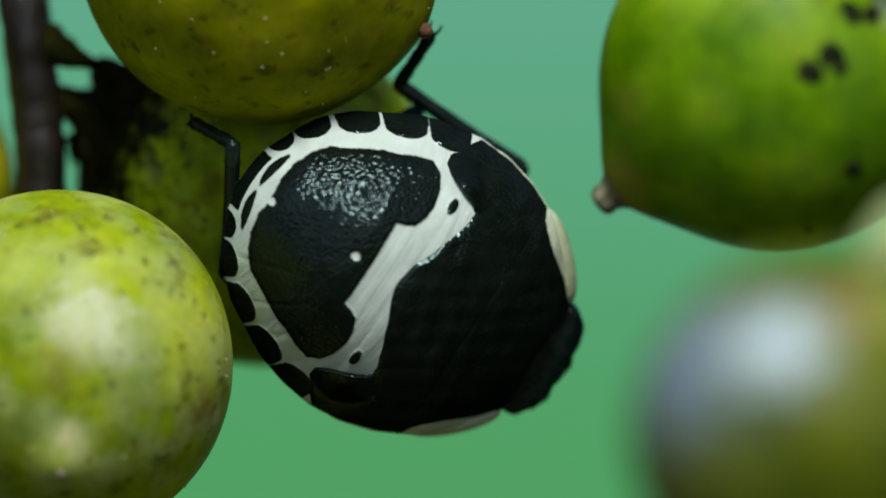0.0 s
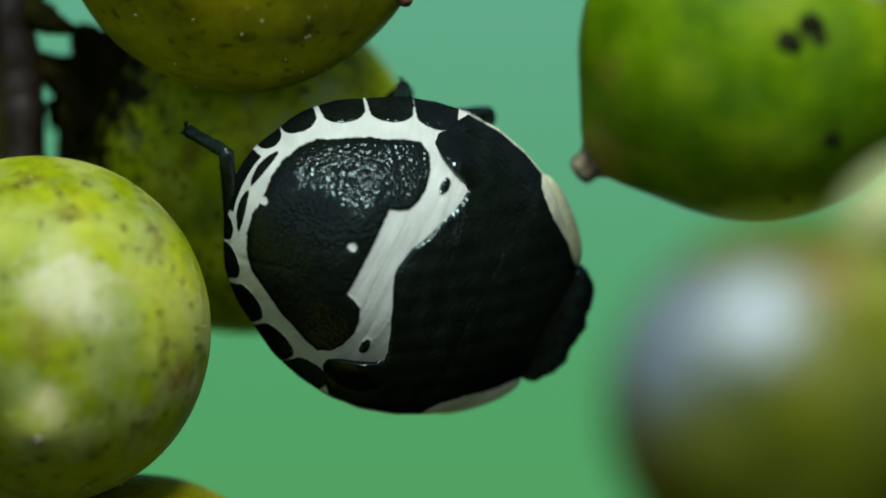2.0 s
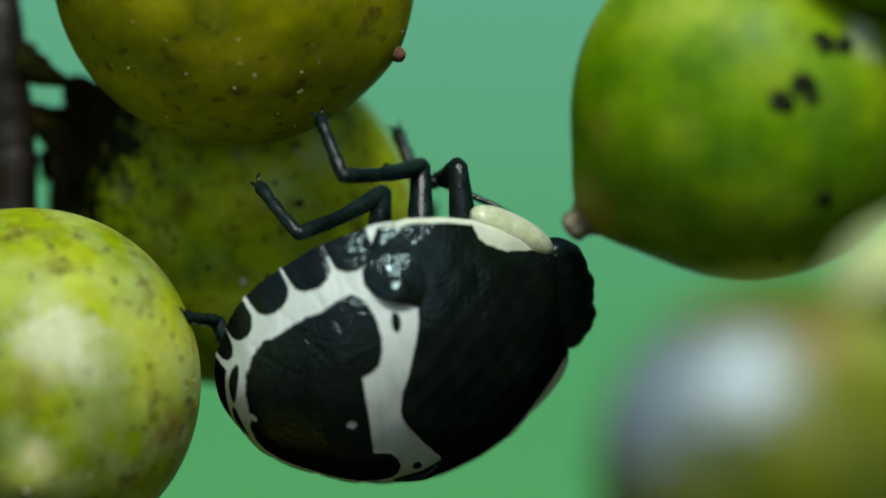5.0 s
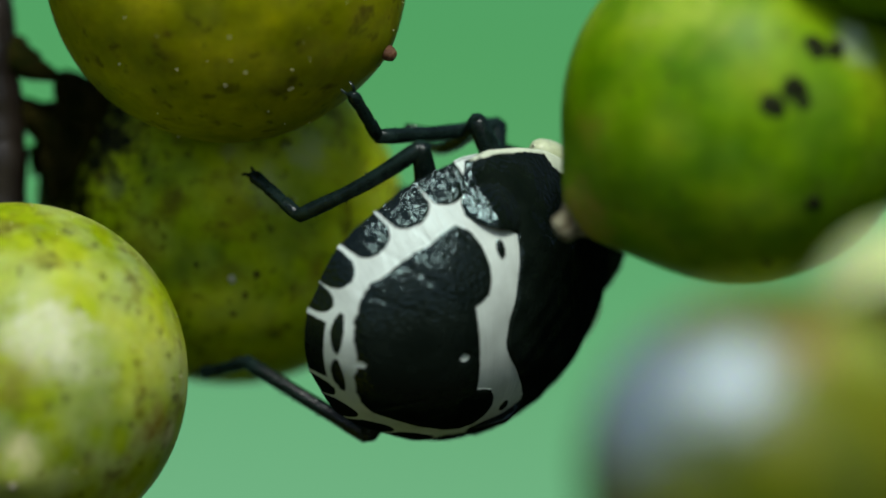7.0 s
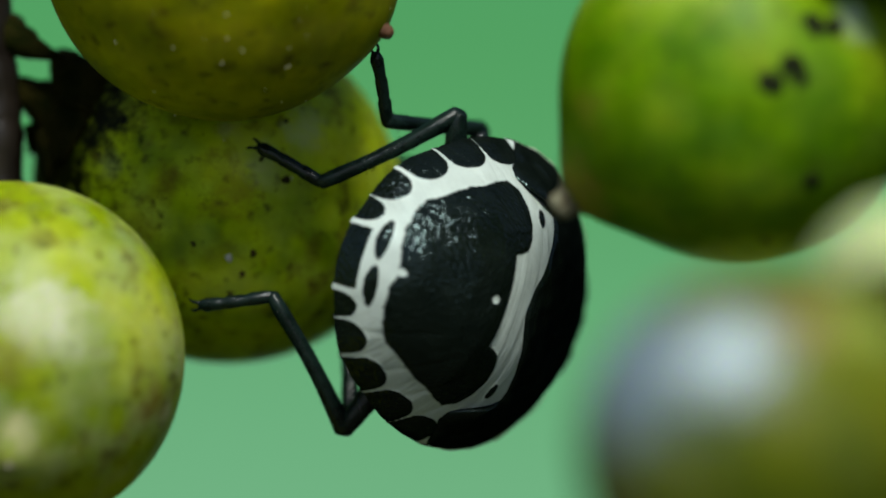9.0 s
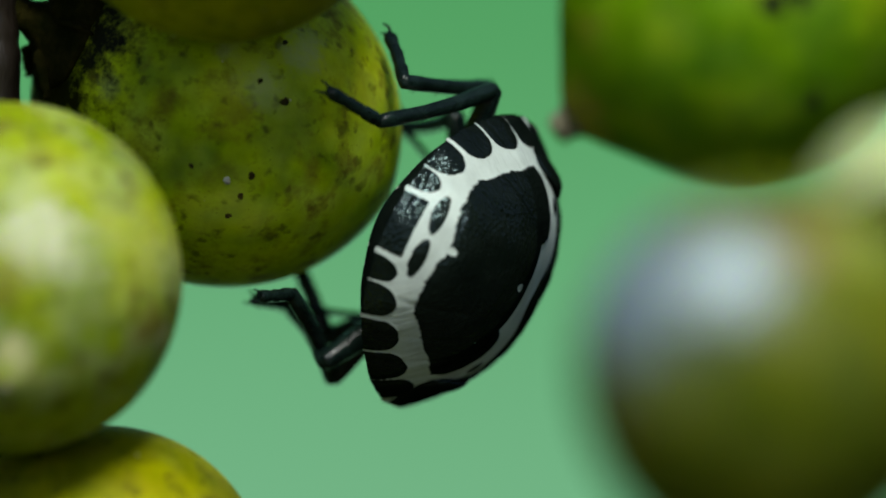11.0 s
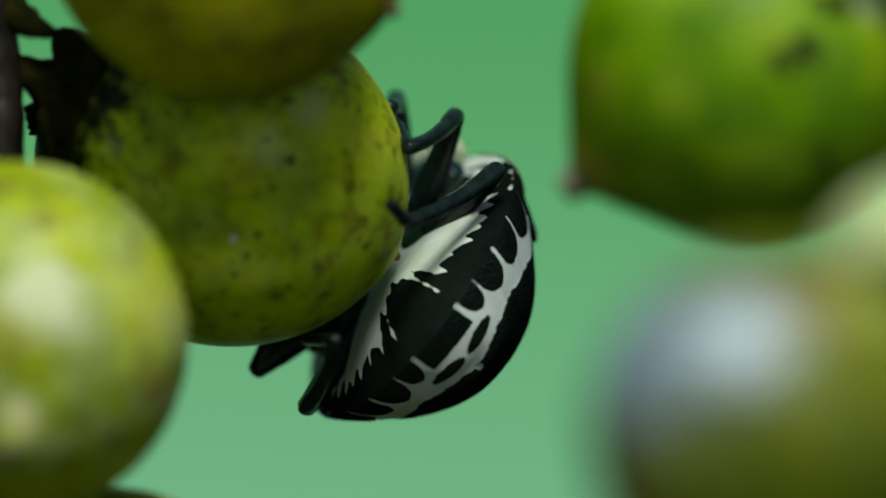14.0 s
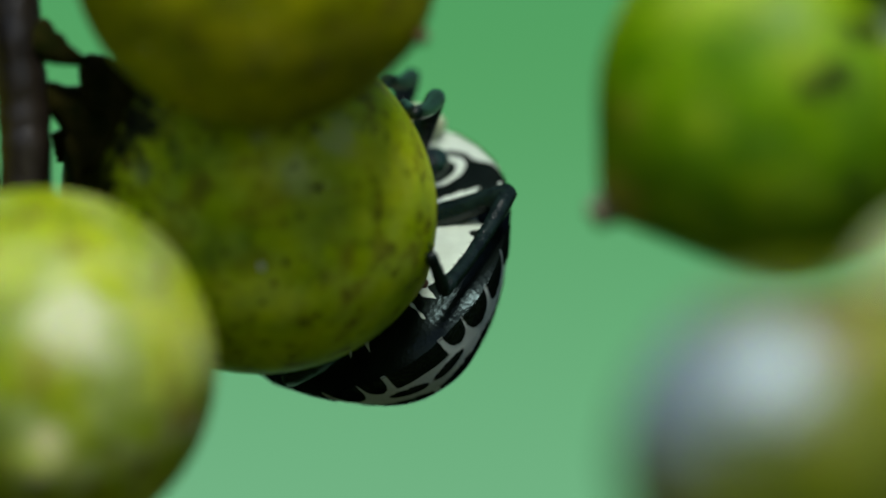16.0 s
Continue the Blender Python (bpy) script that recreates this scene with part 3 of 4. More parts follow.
def dome(x, y):
    r = np.clip(np.abs(y) / np.maximum(half_width(x), 1e-3), 0, 1)
    low = rim_height(x)
    return low + np.maximum(np.interp(x, FINE_X, RIDGE) - low, 0) * (1 - r ** 2.36)


def rim(theta, cx):
    """Distance from (cx, 0) to the body's outline along each angle."""
    lo, hi = np.zeros_like(theta), np.full_like(theta, 13.0)
    for _ in range(40):
        mid = (lo + hi) / 2
        x, y = cx + mid * np.cos(theta), mid * np.sin(theta)
        inside = (x > -3.35) & (x < 8.1) & (np.abs(y) < half_width(x))
        lo, hi = np.where(inside, mid, lo), np.where(inside, hi, mid)
    return lo


def inside_distance(points, x, y):
    """Signed distance to a closed polygon, positive inside."""
    p = np.array(points, float)
    q = np.roll(p, -1, 0)
    best = np.full(x.shape, 1e9)
    odd = np.zeros(x.shape, bool)
    for (ax, ay), (bx, by) in zip(p, q):
        ex, ey = bx - ax, by - ay
        u = np.clip(((x - ax) * ex + (y - ay) * ey) / (ex * ex + ey * ey + 1e-12), 0, 1)
        best = np.minimum(best, np.hypot(x - ax - u * ex, y - ay - u * ey))
        if ay != by:
            odd ^= ((ay > y) != (by > y)) & (x < (bx - ax) * (y - ay) / (by - ay) + ax)
    return np.where(odd, best, -best)


def ellipse(cx, cy, a, b, turn, x, y):
    c, s = math.cos(turn), math.sin(turn)
    u, v = (x - cx) * c + (y - cy) * s, -(x - cx) * s + (y - cy) * c
    k = np.hypot(u / a, v / b)
    return (1 - k) * min(a, b)


# markings of the back, one half each
DISC = [(0.40, -0.5), (0.40, 1.40), (0.68, 1.48), (0.95, 1.62), (1.12, 1.95), (1.22, 2.40), (1.16, 2.88), (0.98, 3.28), (0.66, 3.46), (0.14, 3.32), (-0.25, 3.13),
        (-0.72, 2.96), (-1.25, 2.68), (-1.75, 2.38), (-2.12, 2.18), (-2.50, 1.74), (-2.76, 1.22), (-2.90, 0.62), (-2.87, 0.22), (-2.86, -0.5)]
# innermost point of each margin plate, half its width along the margin
PLATES = [(1.04, 3.94, 0.64), (-0.25, 3.58, 0.645), (-1.45, 2.97, 0.635), (-2.46, 2.18, 0.53), (-3.00, 1.38, 0.40)]
# rear edge of the thorax plates: x for each distance from the midline
EDGE_Y = np.array([0, 0.3, 0.6, 1.0, 1.5, 1.95, 2.5, 2.8, 3.0, 3.2, 3.4, 3.6, 3.85, 4.1, 4.3, 4.5, 4.75])
EDGE_X = np.array([1.34, 1.38, 1.48, 1.70, 1.92, 2.12, 2.38, 2.42, 2.26, 1.82, 1.32, 1.04, 1.07, 1.26, 1.46, 1.68, 1.95]) + 0.14
COLLAR = [(4.80, 5.5), (4.80, 4.02), (4.92, 3.66), (5.12, 3.42), (5.65, 2.97), (6.15, 2.66), (6.63, 2.35), (7.15, 1.98), (7.8, 1.6), (7.8, 5.5)]


def back_mark(x, y):
    """Black pigment of the abdomen's back, positive inside black."""
    ay = np.abs(y)
    m = inside_distance(DISC, x, ay)
    height = dome(x + 0.14, y)
    for k, (px, py, half) in enumerate(PLATES):
        ahead, behind = PLATES[max(k - 1, 0)], PLATES[min(k + 1, len(PLATES) - 1)]
        tx, ty = ahead[0] - behind[0], ahead[1] - behind[1]
        size = math.hypot(tx, ty)
        tx, ty = tx / size, ty / size
        along = (x - px) * tx + (ay - py) * ty
        out = (x - px) * -ty + (ay - py) * tx
        out = out + 0.6 * np.maximum(float(dome(np.array(px + 0.14), np.array(py))) - height, 0)
        deep = 0.52
        round_end = (1 - np.hypot(along / half, (out - deep) / deep)) * deep
        m = np.maximum(m, np.where(out > deep, np.minimum(half + 0.09 * (out - deep) - np.abs(along), 0.3), round_end))
    cell = float(dome(np.array(-3.01), np.array(0.68)))
    m = np.maximum(m, np.where(x < -2.3, np.minimum(cell - 0.42 - height, 0.93 - ay), -1))
    m = np.maximum(m, np.where(x < -2.3, ellipse(cell, 0.70, 0.21, 0.62, 0.0, height + 0.10 * (ay - 0.7), ay), -1))
    m = np.maximum(m, ellipse(1.72, 2.66, 0.26, 0.14, 1.45, x, ay))
    m = np.minimum(m, -ellipse(-0.14, -0.05, 0.14, 0.12, 0.0, x, y))
    m = np.minimum(m, -ellipse(-2.82, -0.10, 0.11, 0.12, 0.0, x, y))
    return m


def set_mark(ob, values):
    a = ob.data.attributes.new("mark", "FLOAT", "POINT")
    a.data.foreach_set("value", np.asarray(values, np.float32))


def grid_faces(rows, cols, closed):
    f = []
    for i in range(rows - 1):
        for k in range(cols if closed else cols - 1):
            k2 = (k + 1) % cols
            f.append((i * cols + k, (i + 1) * cols + k, (i + 1) * cols + k2, i * cols + k2))
    return f


def polar_shell(cx, rows, cols):
    theta = np.linspace(0, 2 * math.pi, cols, endpoint=False)
    reach = rim(theta, cx)
    u = 1 - (1 - np.linspace(0, 1, rows)) ** 1.35
    r = u[:, None] * reach[None, :]
    return cx + r * np.cos(theta), r * np.sin(theta), u[:, None] + 0 * reach[None, :]


def make_abdomen(bug):
    rows, cols = 170, 520
    x, y, u = polar_shell(0.6, rows, cols)
    mark = back_mark(x - 0.14, y)
    z = dome(x, y) + 0.05 * np.clip(mark / 0.1, -0.4, 1)
    # seams between the segments
    ang = np.abs(np.arctan2(np.abs(y), -(x - 2.2)))
    for a in (0.42, 0.70, 0.95, 1.20):
        z -= 0.03 * np.exp(-((ang - a) / 0.02) ** 2) * np.clip((u - 0.45) * 4, 0, 1)
    z = np.where(u > 0.97, z - 0.10 * ((u - 0.97) / 0.03) ** 2, z)
    keep = x < np.interp(np.abs(y), EDGE_Y, EDGE_X) + 0.5
    faces = [f for f in grid_faces(rows, cols, True) if keep.flat[f[0]] and keep.flat[f[2]]]
    v = np.stack([x, y, z], -1).reshape(-1, 3) * MM
    ob = mesh_object("abdomen", v, faces, M_SHELL)
    set_mark(ob, mark.ravel())
    return under(ob, bug, "white abdomen with black disc and black margin plates")


def make_thorax(bug):
    cols, rows = 321, 150
    y = 4.66 * np.sin(np.linspace(-math.pi / 2, math.pi / 2, cols))
    ay = np.abs(y)
    front = np.array([FINE_X[np.where((WIDTH >= a) & (FINE_X > 2.4))[0].max()] if ((WIDTH >= a) & (FINE_X > 2.4)).any() else 2.6 for a in ay])
    front = np.minimum(front, 7.25 - 0.16 * np.clip(2.0 - ay, 0, 2))
    back = np.minimum(np.interp(ay, EDGE_Y, EDGE_X), front - 0.05)
    u = np.linspace(0, 1, rows) ** 1.3
    x = back[None, :] + u[:, None] * (front - back)[None, :]
    yy = np.broadcast_to(y, x.shape)
    far = x - back[None, :]
    z = dome(x, yy) + 0.12 * np.clip(far / 0.16, 0, 1) ** 0.5 - 0.05
    # sutures: collar plate behind the head, scutellum sides
    sut = 4.35 + 0.10 * ay ** 2 * 0.3
    z -= 0.02 * np.exp(-((x - sut[None, :]) / 0.07) ** 2)
    side = 2.75 - 0.55 * (x - 2.2)
    z -= 0.012 * np.exp(-((np.abs(yy) - side) / 0.08) ** 2) * (x < 4.4)
    # swollen shoulder lobes, shallow dents behind the head
    swell = np.hypot((x - 2.10) / 0.62, (np.abs(yy) - 3.45) / 0.46)
    z += 0.30 * np.exp(-swell ** 2) - 0.07 * np.exp(-((swell - 1.55) / 0.28) ** 2)
    z += 0.022 * np.sin(5.9 * x - 2.3 * yy) * np.cos(5.1 * yy + 1.7 * x) * np.clip((front[None, :] - x) / 0.8, 0, 1)
    z += 0.035 * np.sin(2.6 * x + 1.1 * yy) * np.cos(2.2 * yy - 0.6 * x) * np.clip((front[None, :] - x) / 0.8, 0, 1)
    mark = -inside_distance(COLLAR, x, np.abs(yy))
    # thin pale rim along the side margin
    edge = half_width(x) - np.abs(yy)
    mark = np.where((x < 4.8) & (x > 1.9), np.minimum(mark, edge - 0.04), mark)
    z += np.where(mark < 0, 0.08 * np.clip(-mark / 0.2, 0, 1), 0)
    v = np.stack([x, yy, z], -1).reshape(-1, 3)
    # a skirt closes the plate's edge down to the body
    ring = [(0, k) for k in range(cols)] + [(i, cols - 1) for i in range(1, rows)] + [(rows - 1, k) for k in range(cols - 2, -1, -1)] + [(i, 0) for i in range(rows - 2, 0, -1)]
    ids = [i * cols + k for i, k in ring]
    low = v[ids] - np.array([0, 0, 0.22])
    low[:, 2] = np.maximum(low[:, 2], rim_height(low[:, 0]) - 0.15)
    faces = [f[::-1] for f in grid_faces(rows, cols, False)]
    base = len(v)
    n = len(ids)
    faces += [(ids[j], base + j, base + (j + 1) % n, ids[(j + 1) % n]) for j in range(n)]
    ob = mesh_object("thorax", np.vstack([v, low]) * MM, faces, M_THORAX)
    set_mark(ob, np.concatenate([mark.ravel(), mark.ravel()[ids]]))
    return under(ob, bug, "glossy black thorax shield with cream collar corners")


# glossy plates of the chest: place and size
CHEST = [(3.40, 2.90, 0.95), (4.80, 2.35, 1.25)]


def make_underside(bug):
    rows, cols = 110, 260
    x, y, u = polar_shell(1.4, rows, cols)
    ay = np.abs(y)
    full = 1.8 + 2.4 * np.exp(-(np.arctan2(ay, -(x - 1.4)) / 0.9) ** 2)
    z = rim_height(x) - 0.04 - 1.30 * (1 - u ** full) * np.clip((7.6 - x) / 4, 0, 1) ** 0.5
    z -= 0.10 * np.exp(-(y / 0.6) ** 2) * (1 - u)
    # dark toothed margin, dark middle and tail, pale fields between with dark cross bars
    reach = rim(np.linspace(0, 2 * math.pi, cols, endpoint=False), 1.4)[None, :]
    w = (1 - u) * reach
    ang = np.arctan2(ay, -(x - 1.4))
    step = (ang / 0.165 + 0.5) % 1.0
    lobe = np.sqrt(np.clip(np.sin(math.pi * step), 0, 1))
    wave = 0.06 * np.sin(17 * ang + 2.1 * ay) + 0.05 * np.sin(37 * ang + 3 * ay) + 0.10 * np.sin(7.3 * x + 5.1 * y) * np.sin(4.7 * x - 6.3 * y)
    line = np.interp(ang, [0, 1.15, 1.4, 1.8], [-0.2, -0.2, 0.035, 0.05]) + 0.5 * wave
    m = np.where(w < 0.12, 0.12 - w, np.maximum(w - 0.12 - line, 0.12 - w))
    inner = 0.40 + 0.30 * np.exp(-((ang - 0.55) / 0.30) ** 2) + (0.50 + 0.14 * np.sin(5.0 * ang)) * lobe ** 1.1 + wave - w
    m = np.minimum(m, inner)
    m = np.where(w < 0.12, 0.1, m)
    mid = 0.55 + 0.62 * lobe - ay - 0.12 * (x + 1) - 0.9 * np.maximum(x + 1.5, 0) + 1.5 * wave
    m = np.maximum(m, np.minimum(mid, 0.2 - x))
    # chest: black sclerites round the leg bases, parted by ivory seams, and the cream collar edge
    chest = np.maximum.reduce([ellipse(cx, 1.7, 0.62, 1.5, 0.25, x, ay) for cx in (2.75, 4.2, 5.6)])
    seams = np.full_like(x, 0.4)
    for cx in (1.75,):
        d = np.hypot((x - cx) / 0.72, (ay - 1.45) / 0.95)
        seams = np.minimum(seams, np.abs(d - 1.10) - 0.05)
    edge = w - np.interp(x, [2.8, 3.6, 4.4, 5.5], [0.08, 0.40, 0.62, 0.9]) - 0.05 * np.sin(6 * x)
    for cx, cy, q in CHEST:
        d = np.hypot((x - cx) / (0.60 * q), (ay - cy) / (0.74 * q))
        seams = np.minimum(seams, np.abs(d - 1.20) * 0.6 - 0.11)
    m = np.where(x > 2.0, np.minimum(seams, np.where(x > 2.6, edge, 0.4)), m)
    z -= 0.14 * np.clip(chest, 0, 0.35) / 0.35 * (x > 1.9)
    v = np.stack([x, y, z], -1).reshape(-1, 3) * MM
    ob = mesh_object("underside", v, [f[::-1] for f in grid_faces(rows, cols, True)], M_BELLY)
    set_mark(ob, m.ravel())
    return under(ob, bug, "ivory belly with black bands and toothed margin")


def ball(centre, radii, mat, name, parent, label="", rows=18, cols=28, power=1.0, turn=0.0, knobs=0.0):
    th = np.linspace(0.02, math.pi - 0.02, rows)
    ph = np.linspace(0, 2 * math.pi, cols, endpoint=False)
    def blunt(q):
        return np.sign(q) * np.abs(q) ** power

    v = np.stack([np.outer(blunt(np.cos(th)), np.ones(cols)) * radii[0] + centre[0],
                  np.outer(blunt(np.sin(th)), blunt(np.cos(ph))) * radii[1] + centre[1],
                  np.outer(blunt(np.sin(th)), blunt(np.sin(ph))) * radii[2] + centre[2]], -1).reshape(-1, 3)
    v -= np.array(centre)
    v *= 1 + knobs * (np.sin(5.3 * v[:, 1:2] + 0.7) * np.cos(4.1 * v[:, 0:1]) + 0.5 * np.sin(11 * v[:, 1:2] + 3 * v[:, 0:1]))
    c, s = math.cos(turn), math.sin(turn)
    v = v @ np.array([[c, s, 0], [-s, c, 0], [0, 0, 1]]) + np.array(centre)
    faces = [f[::-1] for f in grid_faces(rows, cols, True)]
    faces += [tuple(range(cols)), tuple((rows - 1) * cols + k for k in range(cols))[::-1]]
    ob = mesh_object(name, v * MM, faces, mat)
    return under(ob, parent, label)


LEG_LENGTHS = {"front": (3.3, 3.6, 1.9), "middle": (3.8, 4.5, 2.2), "hind": (3.8, 4.5, 2.2)}
COXA = {"front": (4.6, 1.25, 0.05), "middle": (3.1, 1.35, 0.10), "hind": (1.6, 1.35, 0.10)}


def make_leg(bug, pair):
    """Three jointed rods; each lies along its own +x from its joint."""
    fl, tl, sl = LEG_LENGTHS[pair]
    n = 9
    pts = [(fl * i / (n - 1), 0, 0.10 * math.sin(math.pi * i / (n - 1))) for i in range(n)]
    verts, faces = tube(pts, [0.28, 0.35, 0.40, 0.41, 0.40, 0.38, 0.35, 0.32, 0.29], 14, 0.03, 4)
    femur = under(mesh_object("femur", verts, faces, M_LEG), bug)
    pts = [(tl * i / (n - 1), 0, 0.16 * math.sin(math.pi * i / (n - 1))) for i in range(n)]
    verts, faces = tube(pts, [0.27, 0.27, 0.25, 0.235, 0.225, 0.22, 0.225, 0.235, 0.22], 12, 0.05, 6)
    rng = random.Random(3)
    # bristles along the shin
    for _ in range(46):
        s = rng.uniform(0.3, tl)
        a = rng.uniform(0, 6.28)
        d = Vector((0.5, math.cos(a), math.sin(a))).normalized()
        p = Vector((s, 0, 0.16 * math.sin(math.pi * s / tl))) + Vector((0, math.cos(a), math.sin(a))) * 0.16
        q = d.orthogonal().normalized() * 0.018
        b = len(verts)
        verts += [(p + q) * MM, (p - q) * MM, (p + d.cross(q).normalized() * 0.018) * MM, (p + d * 0.2) * MM]
        faces += [(b, b + 1, b + 3), (b + 1, b + 2, b + 3), (b + 2, b, b + 3)]
    tibia = under(mesh_object("tibia", verts, faces, M_LEG), bug)
    pts = [(sl * k, 0, 0.05 * math.sin(3.1 * k)) for k in (0, 0.1, 0.28, 0.34, 0.40, 0.60, 0.66, 0.72, 0.9, 0.97)]
    verts, faces = tube(pts, [0.17, 0.20, 0.21, 0.17, 0.185, 0.20, 0.165, 0.18, 0.215, 0.16], 12, 0.05, 8)
    tarsus = under(mesh_object("tarsus", verts, faces, M_LEG), bug)
    for s in (1, -1):
        line = spline([(sl * 0.95, 0.05 * s, 0), (sl * 1.06, 0.14 * s, 0.02), (sl * 1.12, 0.18 * s, -0.14)], 3)
        cv, cf = tube(line, [0.06 - 0.005 * i for i in range(len(line))], 8)
        under(mesh_object("claw", cv, cf, M_LEG), tarsus)
    return femur, tibia, tarsus


bug = new("shield_bug")
tagged(bug, "glossy black and white shield bug nymph crawling over fruit", "insect")
make_abdomen(bug)
thorax = make_thorax(bug)
make_underside(bug)
head = ball((6.74, 0, 0.22), (1.54, 1.96, 0.64), M_LEG, "head", bug, "black blunt head", rows=40, cols=60, power=0.72, knobs=0.03)
for s in (1, -1):
    ball((6.05, 2.84 * s, 0.52), (1.50, 0.50, 0.60), M_COLLAR, "collar_corner", thorax, "bulging cream collar corner", rows=28, cols=40, power=0.9, turn=-0.75 * s)
    for cx, cy, q in CHEST:
        ball((cx, cy * s, 0.28), (0.62 * q, 0.78 * q, 0.52), M_CHEST, "chest_plate", bug, "glossy green-black chest plate", knobs=0.04)
    for cx, cy, cz in COXA.values():
        ball((cx + 0.1, (cy + 0.12) * s, cz + 0.02), (0.62, 0.80, 0.46), M_CHEST, "coxa", bug, "glossy green-black leg base", knobs=0.03)
    ball((7.05, 1.66 * s, 0.32), (0.32, 0.28, 0.30), M_LEG, "eye", head, "dark bulging eye")
    pts = spline([(7.3, 0.8 * s, 0.1), (7.1, 1.5 * s, -0.7), (6.0, 2.3 * s, -1.6), (4.6, 2.9 * s, -2.6), (3.2, 3.2 * s, -3.6)], 5)
    verts, faces = tube(pts, [0.10 + 0.02 * (i % 5 == 0) for i in range(len(pts))], 10)
    under(mesh_object("antenna", verts, faces, M_LEG), head, "thin jointed black antenna")
LEGS = {(side, pair): make_leg(bug, pair) for side in ("l", "r") for pair in ("front", "middle", "hind")}



# ---------------------------------------------------------------- what moves
BODY_ROWS = [
    (0, -3.224, 2.40, 0.637, 102.7, 30.8, 16.9),
    (0.5, -3.402, 2.43, 0.327, 100.3, 28.4, 14.8),
    (1, -3.497, 2.45, 0.568, 101.9, 26.2, 10.4),
    (1.5, -3.598, 2.48, 0.490, 102.5, 22.8, 8.4),
    (2, -2.625, 2.50, 0.009, 102.6, 24.0, 14.5),
    (2.5, -2.213, 2.27, -0.478, 106.1, 21.0, 20.1),
    (3, -2.357, 2.03, -1.000, 108.9, 15.6, 18.3),
    (3.5, -2.664, 1.80, -1.639, 115.7, 3.4, 17.6),
    (4, -2.767, 1.60, -2.060, 118.8, -5.5, 10.9),
    (4.5, -2.884, 1.40, -2.238, 125.3, -11.2, 4.7),
    (7, -0.362, 1.60, -0.813, 113.8, -18.1, 30.4),
    (7.5, -0.248, 1.90, -0.531, 102.8, -6.6, 33.7),
    (8, -0.270, 2.20, -0.420, 100.0, -0.9, 35.7),
    (10.5, 0.379, 6.00, -1.261, 108.1, 19.2, 73.8),
    (11, 0.204, 7.20, -1.635, 112.7, 10.3, 74.5),
    (11.5, 0.143, 7.90, -1.986, 119.3, 1.7, 69.7),
    (12, 0.079, 8.40, -2.057, 123.0, 0.1, 68.2),
    (12.5, 0.132, 8.90, -1.849, 126.9, -8.0, 78.4),
    (13, 0.012, 9.60, -2.020, 126.4, -10.5, 86.2),
    (13.5, 0.063, 10.60, -1.841, 125.3, -11.0, 94.9),
    (14, -0.139, 11.60, -1.605, 124.3, -17.5, 102.0),
    (14.5, -0.640, 12.40, -1.658, 129.7, -26.4, 104.0),
    (15, -1.089, 13.00, -1.730, 136.1, -32.1, 104.9),
    (15.5, -1.578, 13.40, -1.221, 137.2, -35.4, 106.7),
    (16, -1.770, 13.80, -0.703, 135.4, -35.6, 110.6),
]
